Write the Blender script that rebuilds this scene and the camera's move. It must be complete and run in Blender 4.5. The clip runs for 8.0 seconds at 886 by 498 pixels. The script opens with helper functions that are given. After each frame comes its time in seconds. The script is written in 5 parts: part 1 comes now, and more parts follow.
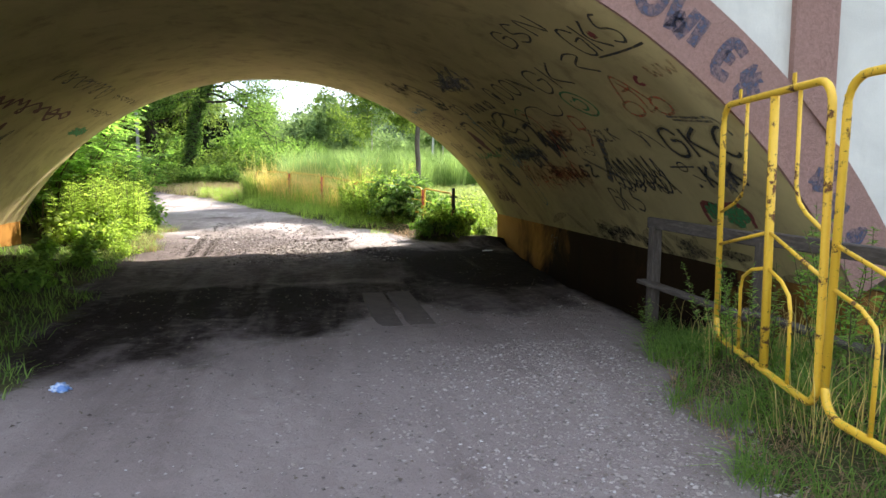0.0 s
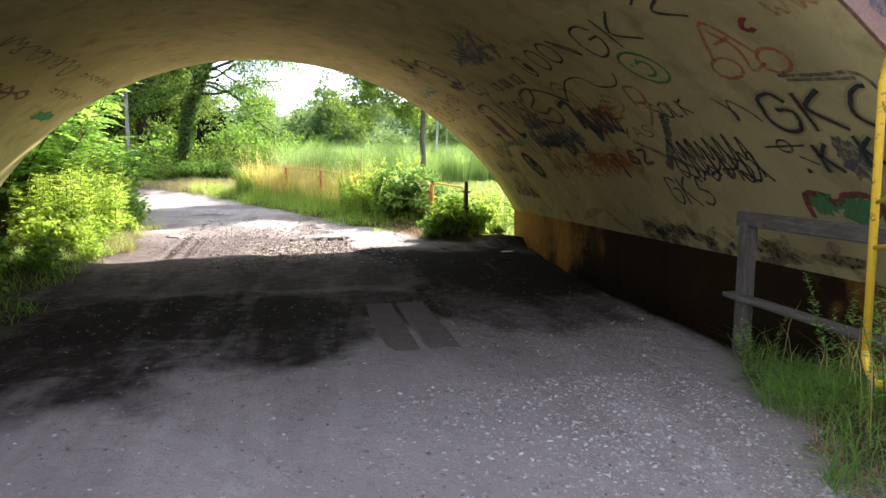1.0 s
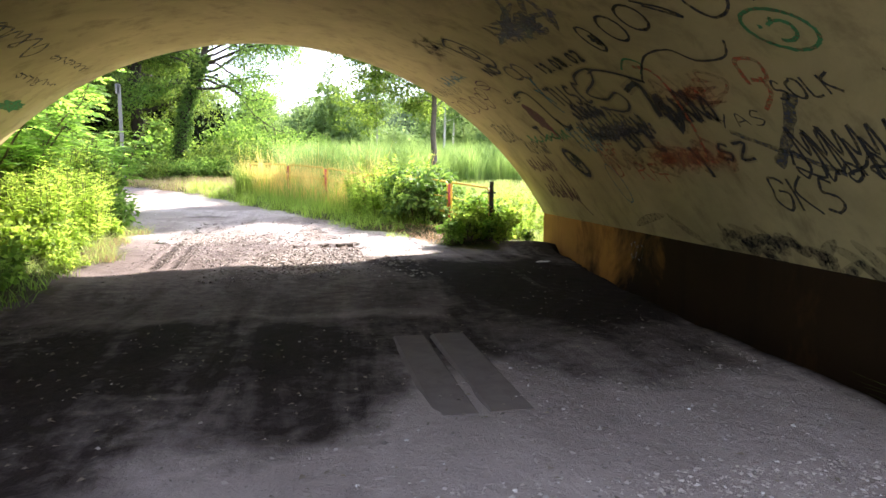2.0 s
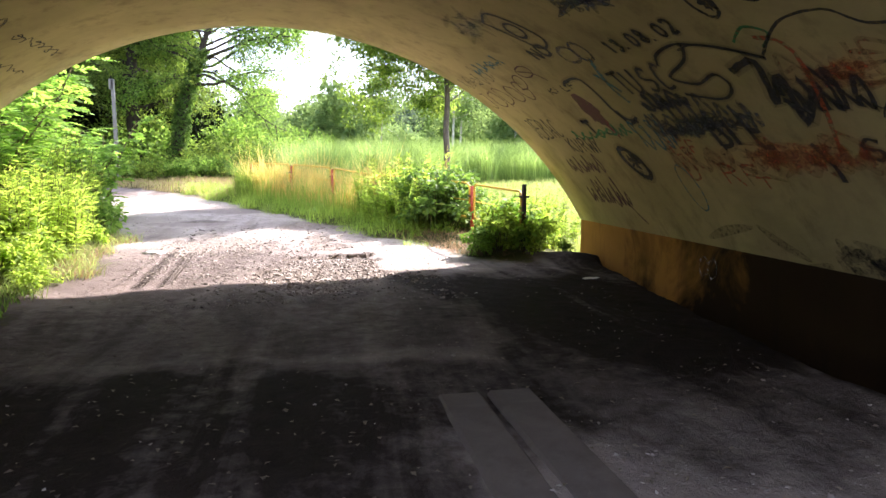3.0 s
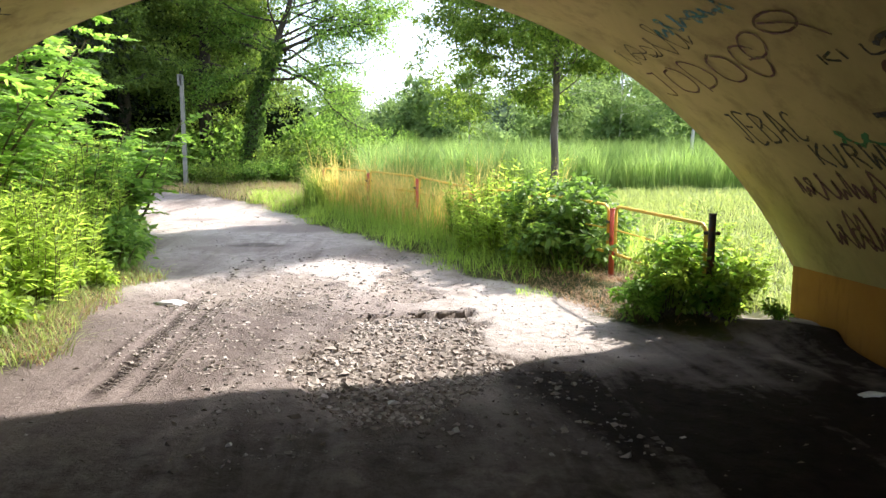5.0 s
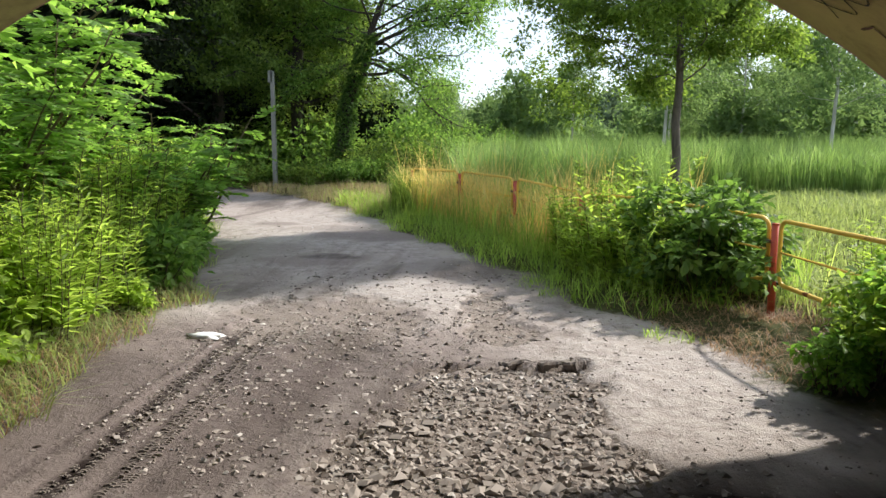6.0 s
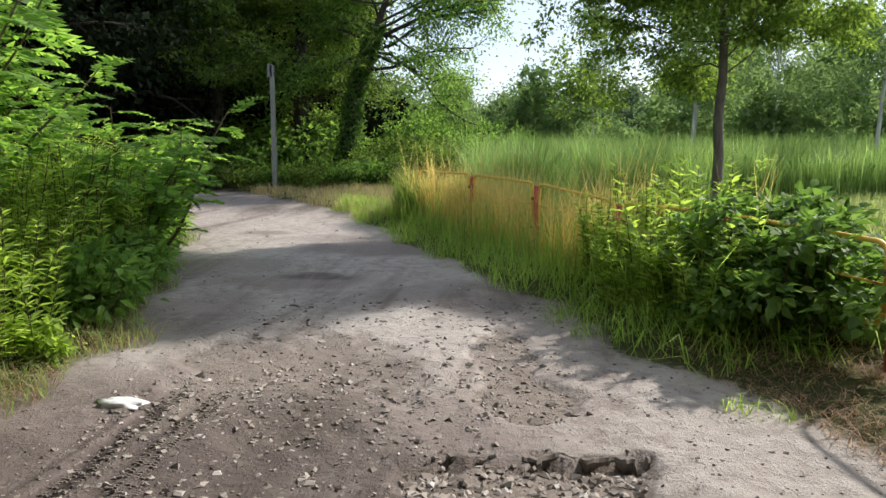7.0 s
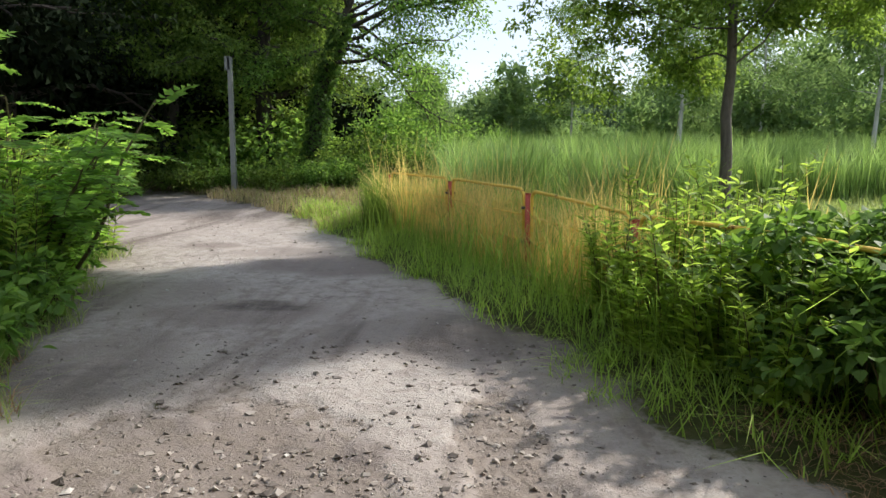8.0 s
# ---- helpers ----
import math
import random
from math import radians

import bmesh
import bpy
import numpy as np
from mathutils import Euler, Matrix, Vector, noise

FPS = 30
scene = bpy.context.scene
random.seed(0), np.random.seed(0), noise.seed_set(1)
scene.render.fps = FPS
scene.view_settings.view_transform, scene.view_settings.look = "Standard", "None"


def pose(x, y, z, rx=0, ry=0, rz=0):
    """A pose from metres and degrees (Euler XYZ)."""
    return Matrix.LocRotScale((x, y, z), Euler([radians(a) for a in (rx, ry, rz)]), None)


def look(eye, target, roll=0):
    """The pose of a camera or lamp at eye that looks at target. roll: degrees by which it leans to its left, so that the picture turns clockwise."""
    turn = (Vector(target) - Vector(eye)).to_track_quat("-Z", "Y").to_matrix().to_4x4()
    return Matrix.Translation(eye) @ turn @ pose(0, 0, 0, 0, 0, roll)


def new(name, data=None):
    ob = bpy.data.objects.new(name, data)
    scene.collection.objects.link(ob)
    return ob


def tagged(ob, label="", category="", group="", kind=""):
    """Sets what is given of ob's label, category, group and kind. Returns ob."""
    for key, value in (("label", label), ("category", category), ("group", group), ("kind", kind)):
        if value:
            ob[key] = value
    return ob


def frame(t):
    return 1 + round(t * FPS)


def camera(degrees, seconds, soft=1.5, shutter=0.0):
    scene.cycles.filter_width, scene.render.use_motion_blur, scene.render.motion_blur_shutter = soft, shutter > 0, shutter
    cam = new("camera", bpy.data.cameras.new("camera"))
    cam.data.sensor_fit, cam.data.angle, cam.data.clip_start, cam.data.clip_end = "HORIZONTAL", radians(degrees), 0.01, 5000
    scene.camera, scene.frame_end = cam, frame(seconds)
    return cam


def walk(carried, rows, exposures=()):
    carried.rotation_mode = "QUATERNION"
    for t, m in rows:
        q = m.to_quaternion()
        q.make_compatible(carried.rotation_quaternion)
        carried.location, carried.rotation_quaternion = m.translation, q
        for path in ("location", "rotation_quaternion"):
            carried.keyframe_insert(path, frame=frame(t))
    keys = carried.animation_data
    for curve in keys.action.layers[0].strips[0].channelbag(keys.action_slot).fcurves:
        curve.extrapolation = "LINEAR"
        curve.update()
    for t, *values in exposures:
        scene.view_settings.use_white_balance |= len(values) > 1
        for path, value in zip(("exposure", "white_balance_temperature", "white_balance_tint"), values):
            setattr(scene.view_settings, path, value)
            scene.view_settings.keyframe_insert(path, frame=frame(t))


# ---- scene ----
cam = camera(65.1, 8.0)
METRES, EYE, TILT, LEAN, TURN = 13.307, 1.56, -2.7, 1.0, -11.5
ROWS = [
    (0.0, 0.0, 0.0, 0.0, 0.06, -4.03, -0.86),
    (0.5, -0.0062, 0.0562, -0.0042, 0.08, -4.08, -0.91),
    (1.0, -0.0164, 0.1124, -0.0055, 0.09, -4.15, -0.92),
    (1.5, -0.029, 0.1685, -0.0039, 0.11, -4.22, -0.95),
    (2.0, -0.0449, 0.2223, -0.002, 0.13, -4.26, -0.97),
    (3.5, -0.0864, 0.3875, 0.0086, 0.23, -4.36, -1.01),
    (4.0, -0.0986, 0.4506, 0.0158, 0.28, -4.39, -1.01),
    (4.5, -0.1092, 0.5176, 0.0242, 1.64, -4.45, -1.11),
    (5.0, -0.1183, 0.5929, 0.0296, 7.02, -4.63, -1.36),
    (6.5, -0.1523, 0.7944, 0.0389, 16.23, -4.98, -1.73),
    (7.0, -0.1678, 0.857, 0.0438, 16.27, -5.0, -1.74),
    (7.5, -0.1838, 0.917, 0.0486, 15.68, -4.99, -1.75),
    (8.0, -0.2013, 0.9755, 0.0507, 14.19, -4.95, -1.68),
]
EXPOSURES = [(0.0, 1.7, 6500, 15), (1.0, 1.95, 6500, 17), (2.0, 2.28, 6500, 20), (3.5, 2.16, 6500, 23), (4.5, 1.95, 6500, 16), (5.0, 1.7, 6500, 13), (6.0, 0.79, 6500, 10), (6.5, 0.52, 6500, 10), (8.0, 0.56, 6500, 10)]
walk(cam, [(t, pose(0, 0, EYE, TILT, LEAN, TURN) @ pose(METRES * x, METRES * y, METRES * z, 90 + pitch, roll, yaw)) for t, x, y, z, yaw, pitch, roll in ROWS], exposures=EXPOSURES)

# ---- light ----
SUN_AZ, SUN_EL = radians(52), radians(39)      # azimuth clockwise from +y
world = bpy.data.worlds.new("sky")
scene.world = world
world.use_nodes = True
wn = world.node_tree.nodes
sky = wn.new("ShaderNodeTexSky")
sky.sky_type, sky.sun_disc = "NISHITA", False
sky.sun_elevation, sky.sun_rotation = SUN_EL, SUN_AZ
sky.dust_density, sky.ozone_density, sky.air_density = 1.2, 1.0, 1.0
wl = world.node_tree.links
wco = wn.new("ShaderNodeTexCoord")
wmap = wn.new("ShaderNodeMapping")
wmap.inputs["Scale"].default_value = (1.0, 1.0, 2.6)
wl.new(wco.outputs["Generated"], wmap.inputs[0])
wnoise = wn.new("ShaderNodeTexNoise")
wnoise.inputs["Scale"].default_value, wnoise.inputs["Detail"].default_value = 2.4, 7
wl.new(wmap.outputs[0], wnoise.inputs["Vector"])
wramp = wn.new("ShaderNodeValToRGB")
wramp.color_ramp.elements[0].position, wramp.color_ramp.elements[0].color = 0.36, (0.4, 0.4, 0.4, 1)
wramp.color_ramp.elements[1].position, wramp.color_ramp.elements[1].color = 0.62, (0.85, 0.85, 0.85, 1)
wl.new(wnoise.outputs[0], wramp.inputs[0])
wmix = wn.new("ShaderNodeMix")
wmix.data_type = "RGBA"
wl.new(wramp.outputs[0], wmix.inputs[0])
wl.new(sky.outputs[0], wmix.inputs[6])
wmix.inputs[7].default_value = (3.85, 4.35, 5.1, 1)      # thin bright cloud
wl.new(wmix.outputs[2], wn["Background"].inputs[0])
wn["Background"].inputs[1].default_value = 0.155
sun_dir = Vector((math.sin(SUN_AZ) * math.cos(SUN_EL), math.cos(SUN_AZ) * math.cos(SUN_EL), math.sin(SUN_EL)))
sun = new("sun", bpy.data.lights.new("sun", "SUN"))
sun.data.energy, sun.data.angle, sun.data.color = 4.2, radians(1.6), (1.0, 0.95, 0.86)
sun.matrix_world = look(sun_dir * 60, (0, 0, 0))


# ---- material helpers ----
def mat(name):
    m = bpy.data.materials.new(name)
    m.use_nodes = True
    return m, m.node_tree.nodes, m.node_tree.links, m.node_tree.nodes["Principled BSDF"]


def coords(n, l, scale=(1, 1, 1)):
    tc, mp = n.new("ShaderNodeTexCoord"), n.new("ShaderNodeMapping")
    mp.inputs["Scale"].default_value = scale
    l.new(tc.outputs["Object"], mp.inputs[0])
    return mp.outputs[0]


def tex_noise(n, l, co, scale, detail=6, rough=0.6, distort=0.0):
    t = n.new("ShaderNodeTexNoise")
    t.inputs["Scale"].default_value, t.inputs["Detail"].default_value = scale, detail
    t.inputs["Roughness"].default_value, t.inputs["Distortion"].default_value = rough, distort
    l.new(co, t.inputs["Vector"])
    return t.outputs["Fac"]


def ramp(n, l, fac, stops):
    r = n.new("ShaderNodeValToRGB")
    els = r.color_ramp.elements
    while len(els) < len(stops):
        els.new(0.5)
    for e, (p, c) in zip(els, stops):
        e.position = p
        e.color = (*c, 1) if len(c) == 3 else c
    l.new(fac, r.inputs[0])
    return r.outputs[0]


def grey(v):
    return (v, v, v)


def mix(n, l, fac, a, b, mode="MIX"):
    m = n.new("ShaderNodeMix")
    m.data_type, m.blend_type = "RGBA", mode
    for sock, v in ((m.inputs[0], fac), (m.inputs[6], a), (m.inputs[7], b)):
        if isinstance(v, (int, float)):
            sock.default_value = v
        elif isinstance(v, tuple):
            sock.default_value = (*v, 1)
        else:
            l.new(v, sock)
    return m.outputs[2]


def maths(n, l, op, a, b=0.0, c=0.0):
    m = n.new("ShaderNodeMath")
    m.operation = op
    for sock, v in zip(m.inputs, (a, b, c)):
        if isinstance(v, (int, float)):
            sock.default_value = v
        else:
            l.new(v, sock)
    return m.outputs[0]


def attribute(n, name):
    a = n.new("ShaderNodeAttribute")
    a.attribute_name = name
    return a.outputs["Fac"]


def bump(n, l, bsdf, height, strength, distance=0.02):
    b = n.new("ShaderNodeBump")
    b.inputs["Strength"].default_value, b.inputs["Distance"].default_value = strength, distance
    l.new(height, b.inputs["Height"])
    l.new(b.outputs[0], bsdf.inputs["Normal"])


def leaf_mat(name, dark, light, translucent=0.45, tip=None, gloss=0.58, shine=0.24):
    """Leaves: colour varies leaf by leaf, light passes through."""
    m, n, l, b = mat(name)
    g = n.new("ShaderNodeNewGeometry")
    tc = n.new("ShaderNodeTexCoord")
    patch = tex_noise(n, l, tc.outputs["Object"], 1.3, 3)
    f = maths(n, l, "ADD", maths(n, l, "MULTIPLY", g.outputs["Random Per Island"], 0.65), maths(n, l, "MULTIPLY", patch, 0.35))
    stops = [(0.05, dark), (0.75, light)] + ([(0.97, tip)] if tip else [])
    col = ramp(n, l, f, stops)
    l.new(col, b.inputs["Base Color"])
    b.inputs["Roughness"].default_value = gloss
    b.inputs["Specular IOR Level"].default_value = shine
    tr = n.new("ShaderNodeBsdfTranslucent")
    bright = mix(n, l, 1.0, col, (2.5, 2.4, 1.65), "MULTIPLY")
    l.new(bright, tr.inputs[0])
    ms = n.new("ShaderNodeMixShader")
    ms.inputs[0].default_value = translucent
    l.new(b.outputs[0], ms.inputs[1])
    l.new(tr.outputs[0], ms.inputs[2])
    l.new(ms.outputs[0], n["Material Output"].inputs[0])
    return m


def bark_mat(name, a, c, scale=9):
    m, n, l, b = mat(name)
    co = coords(n, l, (scale, scale, scale * 0.22))
    f = tex_noise(n, l, co, 1.6, 8, 0.7, 0.4)
    l.new(ramp(n, l, f, [(0.3, a), (0.7, c)]), b.inputs["Base Color"])
    b.inputs["Roughness"].default_value = 0.95
    bump(n, l, b, f, 0.9, 0.03)
    return m


def paint_metal(name, base, rust=(0.13, 0.05, 0.02), cover=0.62, rough=0.5):
    """Painted tube with chips and rust."""
    m, n, l, b = mat(name)
    co = coords(n, l)
    f = tex_noise(n, l, co, 14, 8, 0.75)
    big = tex_noise(n, l, co, 2.3, 3)
    worn = maths(n, l, "ADD", maths(n, l, "MULTIPLY", f, 0.65), maths(n, l, "MULTIPLY", big, 0.35))
    chips = ramp(n, l, worn, [(cover - 0.03, grey(0)), (cover, grey(1))])
    fade = mix(n, l, f, base, tuple(min(1, v * 1.25 + 0.03) for v in base))
    l.new(mix(n, l, chips, fade, rust), b.inputs["Base Color"])
    l.new(ramp(n, l, chips, [(0, grey(rough)), (1, grey(0.9))]), b.inputs["Roughness"])
    bump(n, l, b, chips, 0.35, 0.002)
    return m


def spray_mat(name, col, cover=0.44):
    """Faded spray paint."""
    m, n, l, b = mat(name)
    f = tex_noise(n, l, coords(n, l), 22, 5, 0.7)
    l.new(mix(n, l, f, col, tuple(min(1, v * 1.3 + 0.035) for v in col)), b.inputs["Base Color"])
    b.inputs["Roughness"].default_value = 0.75
    thin = ramp(n, l, f, [(cover - 0.12, grey(0.2)), (cover + 0.1, grey(0.86))])
    l.new(thin, b.inputs["Alpha"])
    return m


# ---- ground material: packed dirt and old asphalt, damp soil with painted shade, rubble, turf ----
m_ground, n, l, b = mat("track_and_turf")
co = coords(n, l)
fine = tex_noise(n, l, co, 55, 8, 0.75)
mid = tex_noise(n, l, co, 6.5, 8, 0.68, 0.3)
wide = tex_noise(n, l, co, 0.75, 5, 0.6, 0.5)
vor = n.new("ShaderNodeTexVoronoi")
vor.inputs["Scale"].default_value = 38
l.new(co, vor.inputs["Vector"])
grit = ramp(n, l, vor.outputs["Distance"], [(0.12, grey(1)), (0.42, grey(0))])
pick = n.new("ShaderNodeSeparateColor")
l.new(vor.outputs["Color"], pick.inputs[0])
some = maths(n, l, "MULTIPLY", grit, maths(n, l, "GREATER_THAN", pick.outputs[0], 0.62))
pits = maths(n, l, "MULTIPLY", grit, maths(n, l, "LESS_THAN", pick.outputs[1], 0.3))
lane = tex_noise(n, l, coords(n, l, (1.5, 0.22, 1)), 1.0, 6, 0.62, 0.7)
dust = ramp(n, l, mid, [(0.28, (0.2, 0.166, 0.148)), (0.5, (0.35, 0.303, 0.28)), (0.72, (0.47, 0.418, 0.392))])
dust = mix(n, l, ramp(n, l, wide, [(0.4, grey(0)), (0.62, grey(0.7))]), dust, (0.42, 0.368, 0.335))
dust = mix(n, l, ramp(n, l, lane, [(0.46, grey(0)), (0.66, grey(0.75))]), dust, (0.15, 0.12, 0.106))
dust = mix(n, l, maths(n, l, "MULTIPLY", ramp(n, l, fine, [(0.44, grey(0)), (0.64, grey(1))]), 0.24), dust, (0.13, 0.112, 0.1), "MIX")
dust = mix(n, l, maths(n, l, "MULTIPLY", some, 0.28), dust, (0.4, 0.365, 0.34))
dust = mix(n, l, maths(n, l, "MULTIPLY", pits, 0.3), dust, (0.1, 0.08, 0.07))
# damp soil, near black where it also stands in for tunnel shade
mud_and_shade = ramp(n, l, mid, [(0.3, (0.0125, 0.009, 0.008)), (0.7, (0.029, 0.021, 0.0188))])
rubble = ramp(n, l, fine, [(0.3, (0.16, 0.13, 0.11)), (0.7, (0.3, 0.255, 0.225))])
turf = ramp(n, l, mid, [(0.3, (0.035, 0.045, 0.016)), (0.55, (0.07, 0.075, 0.03)), (0.75, (0.15, 0.125, 0.07))])
jag = maths(n, l, "MULTIPLY", maths(n, l, "SUBTRACT", mid, 0.5), 1.9)


def edge(name, w=0.18, j=1.0, streak=0.0):
    v = maths(n, l, "ADD", attribute(n, name), maths(n, l, "MULTIPLY", jag, j))
    if streak:
        v = maths(n, l, "ADD", v, maths(n, l, "MULTIPLY", maths(n, l, "MULTIPLY", maths(n, l, "SUBTRACT", lane, 0.5), streak), attribute(n, name)))
    return ramp(n, l, v, [(0.5 - w, grey(0)), (0.5 + w, grey(1))])


sand = ramp(n, l, mid, [(0.25, (0.33, 0.29, 0.265)), (0.75, (0.48, 0.435, 0.405))])
dust = mix(n, l, edge("sand", 0.4), dust, sand)
# dark earth tone, used as well for shade painted before y 12.6
loam_and_shade = ramp(n, l, mid, [(0.3, (0.126, 0.1, 0.091)), (0.7, (0.262, 0.216, 0.2))])
dust = mix(n, l, edge("loam_and_shade", 0.35), dust, loam_and_shade)
col = mix(n, l, edge("rubble"), dust, rubble)
col = mix(n, l, edge("mud_and_shade", 0.38, 0.5, 1.6), col, mud_and_shade)
col = mix(n, l, edge("turf"), col, turf)
l.new(col, b.inputs["Base Color"])
b.inputs["Roughness"].default_value = 0.9
b.inputs["Specular IOR Level"].default_value = 0.07
relief = maths(n, l, "ADD", maths(n, l, "MULTIPLY", fine, 0.13), maths(n, l, "ADD", mid, maths(n, l, "MULTIPLY", some, 0.1)))
bump(n, l, b, relief, 0.9, 0.04)

# ---- bridge plaster: cream paint, soot, ochre plinth ----


def plaster(name, cream, dirt, scale=1.0, overpaint_shade=None, sooty=False):
    m, n, l, b = mat(name)
    co = coords(n, l)
    big = tex_noise(n, l, co, 0.9 * scale, 6, 0.65, 0.6)
    fine = tex_noise(n, l, co, 60, 6, 0.7)
    st = coords(n, l, (2.2, 2.2, 0.35))
    streak = tex_noise(n, l, st, 1.4, 6, 0.7, 0.2)
    c = ramp(n, l, big, [(0.3, tuple(v * 0.72 for v in cream)), (0.62, cream)])
    c = mix(n, l, ramp(n, l, streak, [(0.52, grey(0)), (0.75, grey(0.6))]), c, dirt)
    c = mix(n, l, maths(n, l, "MULTIPLY", fine, 0.25), c, tuple(v * 0.6 for v in cream))
    if sooty:   # smoke marks in broad ragged patches
        so = tex_noise(n, l, coords(n, l, (1, 0.6, 1)), 0.55, 9, 0.72, 1.2)
        c = mix(n, l, ramp(n, l, so, [(0.54, grey(0)), (0.64, grey(0.14)), (0.76, grey(0.4))]), c, (0.06, 0.046, 0.028))
    if overpaint_shade:   # old brown overpaint plus painted interior shade, between two places along the wall
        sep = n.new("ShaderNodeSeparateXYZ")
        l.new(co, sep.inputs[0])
        off = maths(n, l, "ABSOLUTE", maths(n, l, "SUBTRACT", sep.outputs[1], overpaint_shade[0]))
        off = maths(n, l, "ADD", maths(n, l, "DIVIDE", off, overpaint_shade[1]), maths(n, l, "MULTIPLY", maths(n, l, "SUBTRACT", big, 0.5), 1.6))
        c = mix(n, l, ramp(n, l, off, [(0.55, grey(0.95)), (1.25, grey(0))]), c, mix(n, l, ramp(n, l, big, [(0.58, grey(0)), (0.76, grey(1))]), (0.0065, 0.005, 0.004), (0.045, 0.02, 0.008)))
    l.new(c, b.inputs["Base Color"])
    b.inputs["Roughness"].default_value = 0.9
    b.inputs["Specular IOR Level"].default_value = 0.12
    bump(n, l, b, maths(n, l, "ADD", fine, big), 0.25, 0.01)
    return m


m_cream = plaster("cream_vault_paint", (0.55, 0.445, 0.215), (0.13, 0.09, 0.045), sooty=True)
m_ochre = plaster("ochre_plinth_paint", (0.4, 0.19, 0.04), (0.05, 0.03, 0.018), overpaint_shade=(8.6, 4.4))
m_white = plaster("white_wall_paint", (0.82, 0.8, 0.7), (0.55, 0.52, 0.43))
m_pink, n, l, b = mat("pink_roughcast")
co = coords(n, l)
f = tex_noise(n, l, co, 45, 8, 0.75)
g2 = tex_noise(n, l, co, 2.2, 4)
l.new(mix(n, l, g2, ramp(n, l, f, [(0.32, (0.3, 0.15, 0.115)), (0.68, (0.62, 0.36, 0.29))]), (0.45, 0.275, 0.22)), b.inputs["Base Color"])
b.inputs["Roughness"].default_value = 0.95
bump(n, l, b, f, 1.0, 0.03)

m_wood, n, l, b = mat("weathered_grey_wood")
co = coords(n, l, (14, 14, 3))
f = tex_noise(n, l, co, 2.0, 8, 0.75, 0.6)
l.new(ramp(n, l, f, [(0.3, (0.035, 0.027, 0.021)), (0.55, (0.1, 0.082, 0.066)), (0.75, (0.2, 0.178, 0.15))]), b.inputs["Base Color"])
b.inputs["Roughness"].default_value = 0.9
bump(n, l, b, f, 0.7, 0.01)

m_yellow = paint_metal("chipped_yellow_paint", (0.78, 0.47, 0.025), cover=0.575)
m_red = paint_metal("chipped_red_paint", (0.4, 0.05, 0.02), cover=0.58)
m_fence = paint_metal("faded_yellow_paint", (0.68, 0.45, 0.06), rust=(0.22, 0.08, 0.03), cover=0.6)
m_ironblack = paint_metal("rusty_black_iron", (0.03, 0.025, 0.022), cover=0.56, rough=0.7)
m_concrete = plaster("grey_concrete", (0.33, 0.33, 0.31), (0.2, 0.2, 0.19), 3)
m_asphalt = plaster("deck_asphalt", (0.06, 0.06, 0.06), (0.04, 0.04, 0.04), 3)
m_stone, n, l, b = mat("broken_stone")
g = n.new("ShaderNodeNewGeometry")
f = tex_noise(n, l, coords(n, l), 60, 5)
c = ramp(n, l, g.outputs["Random Per Island"], [(0.0, (0.19, 0.155, 0.13)), (0.6, (0.34, 0.295, 0.26)), (0.93, (0.44, 0.39, 0.35)), (1.0, (0.58, 0.55, 0.52))])
l.new(mix(n, l, maths(n, l, "MULTIPLY", f, 0.35), c, (0.12, 0.1, 0.085)), b.inputs["Base Color"])
b.inputs["Roughness"].default_value = 0.92
m_gravel, n, l, b = mat("fine_gravel")
g = n.new("ShaderNodeNewGeometry")
l.new(ramp(n, l, g.outputs["Random Per Island"], [(0.0, (0.1, 0.083, 0.072)), (0.75, (0.24, 0.205, 0.185)), (0.96, (0.33, 0.3, 0.275)), (1.0, (0.42, 0.4, 0.38))]), b.inputs["Base Color"])
b.inputs["Roughness"].default_value = 0.9
m_bag, n, l, b = mat("thin_white_plastic")
f = tex_noise(n, l, coords(n, l), 18, 4)
l.new(ramp(n, l, f, [(0.3, grey(0.62)), (0.7, grey(0.85))]), b.inputs["Base Color"])
b.inputs["Roughness"].default_value = 0.4
m_wrap, n, l, b = mat("blue_white_wrapper")
f = tex_noise(n, l, coords(n, l), 16, 2)
l.new(ramp(n, l, f, [(0.42, (0.55, 0.66, 0.8)), (0.55, (0.12, 0.25, 0.55))]), b.inputs["Base Color"])
b.inputs["Roughness"].default_value = 0.3

m_bark = bark_mat("grey_brown_bark", (0.05, 0.042, 0.036), (0.17, 0.15, 0.13))
m_darkbark = bark_mat("dark_bark", (0.02, 0.016, 0.013), (0.075, 0.06, 0.05))
m_birch = bark_mat("white_birch_bark", (0.3, 0.29, 0.27), (0.75, 0.73, 0.69), 5)
m_slab = plaster("dirty_concrete", (0.15, 0.125, 0.112), (0.062, 0.051, 0.046), 4)
m_crust = plaster("packed_dirt_crust", (0.2, 0.17, 0.15), (0.1, 0.082, 0.07), 6)
m_stem = bark_mat("brown_green_stem", (0.07, 0.06, 0.025), (0.14, 0.12, 0.05), 20)
m_leaf = leaf_mat("fresh_green_leaf", (0.05, 0.112, 0.022), (0.185, 0.325, 0.065), 0.52, tip=(0.32, 0.42, 0.13))
m_leaf_yel = leaf_mat("yellow_green_leaf", (0.088, 0.148, 0.024), (0.272, 0.378, 0.075), 0.53, tip=(0.4, 0.48, 0.15))
m_leaf_dark = leaf_mat("dark_green_leaf", (0.0204, 0.0419, 0.0158), (0.0572, 0.103, 0.0343), 0.3)
m_leaf_alder = leaf_mat("alder_leaf", (0.045, 0.088, 0.018), (0.16, 0.24, 0.05), 0.48, tip=(0.31, 0.37, 0.1))
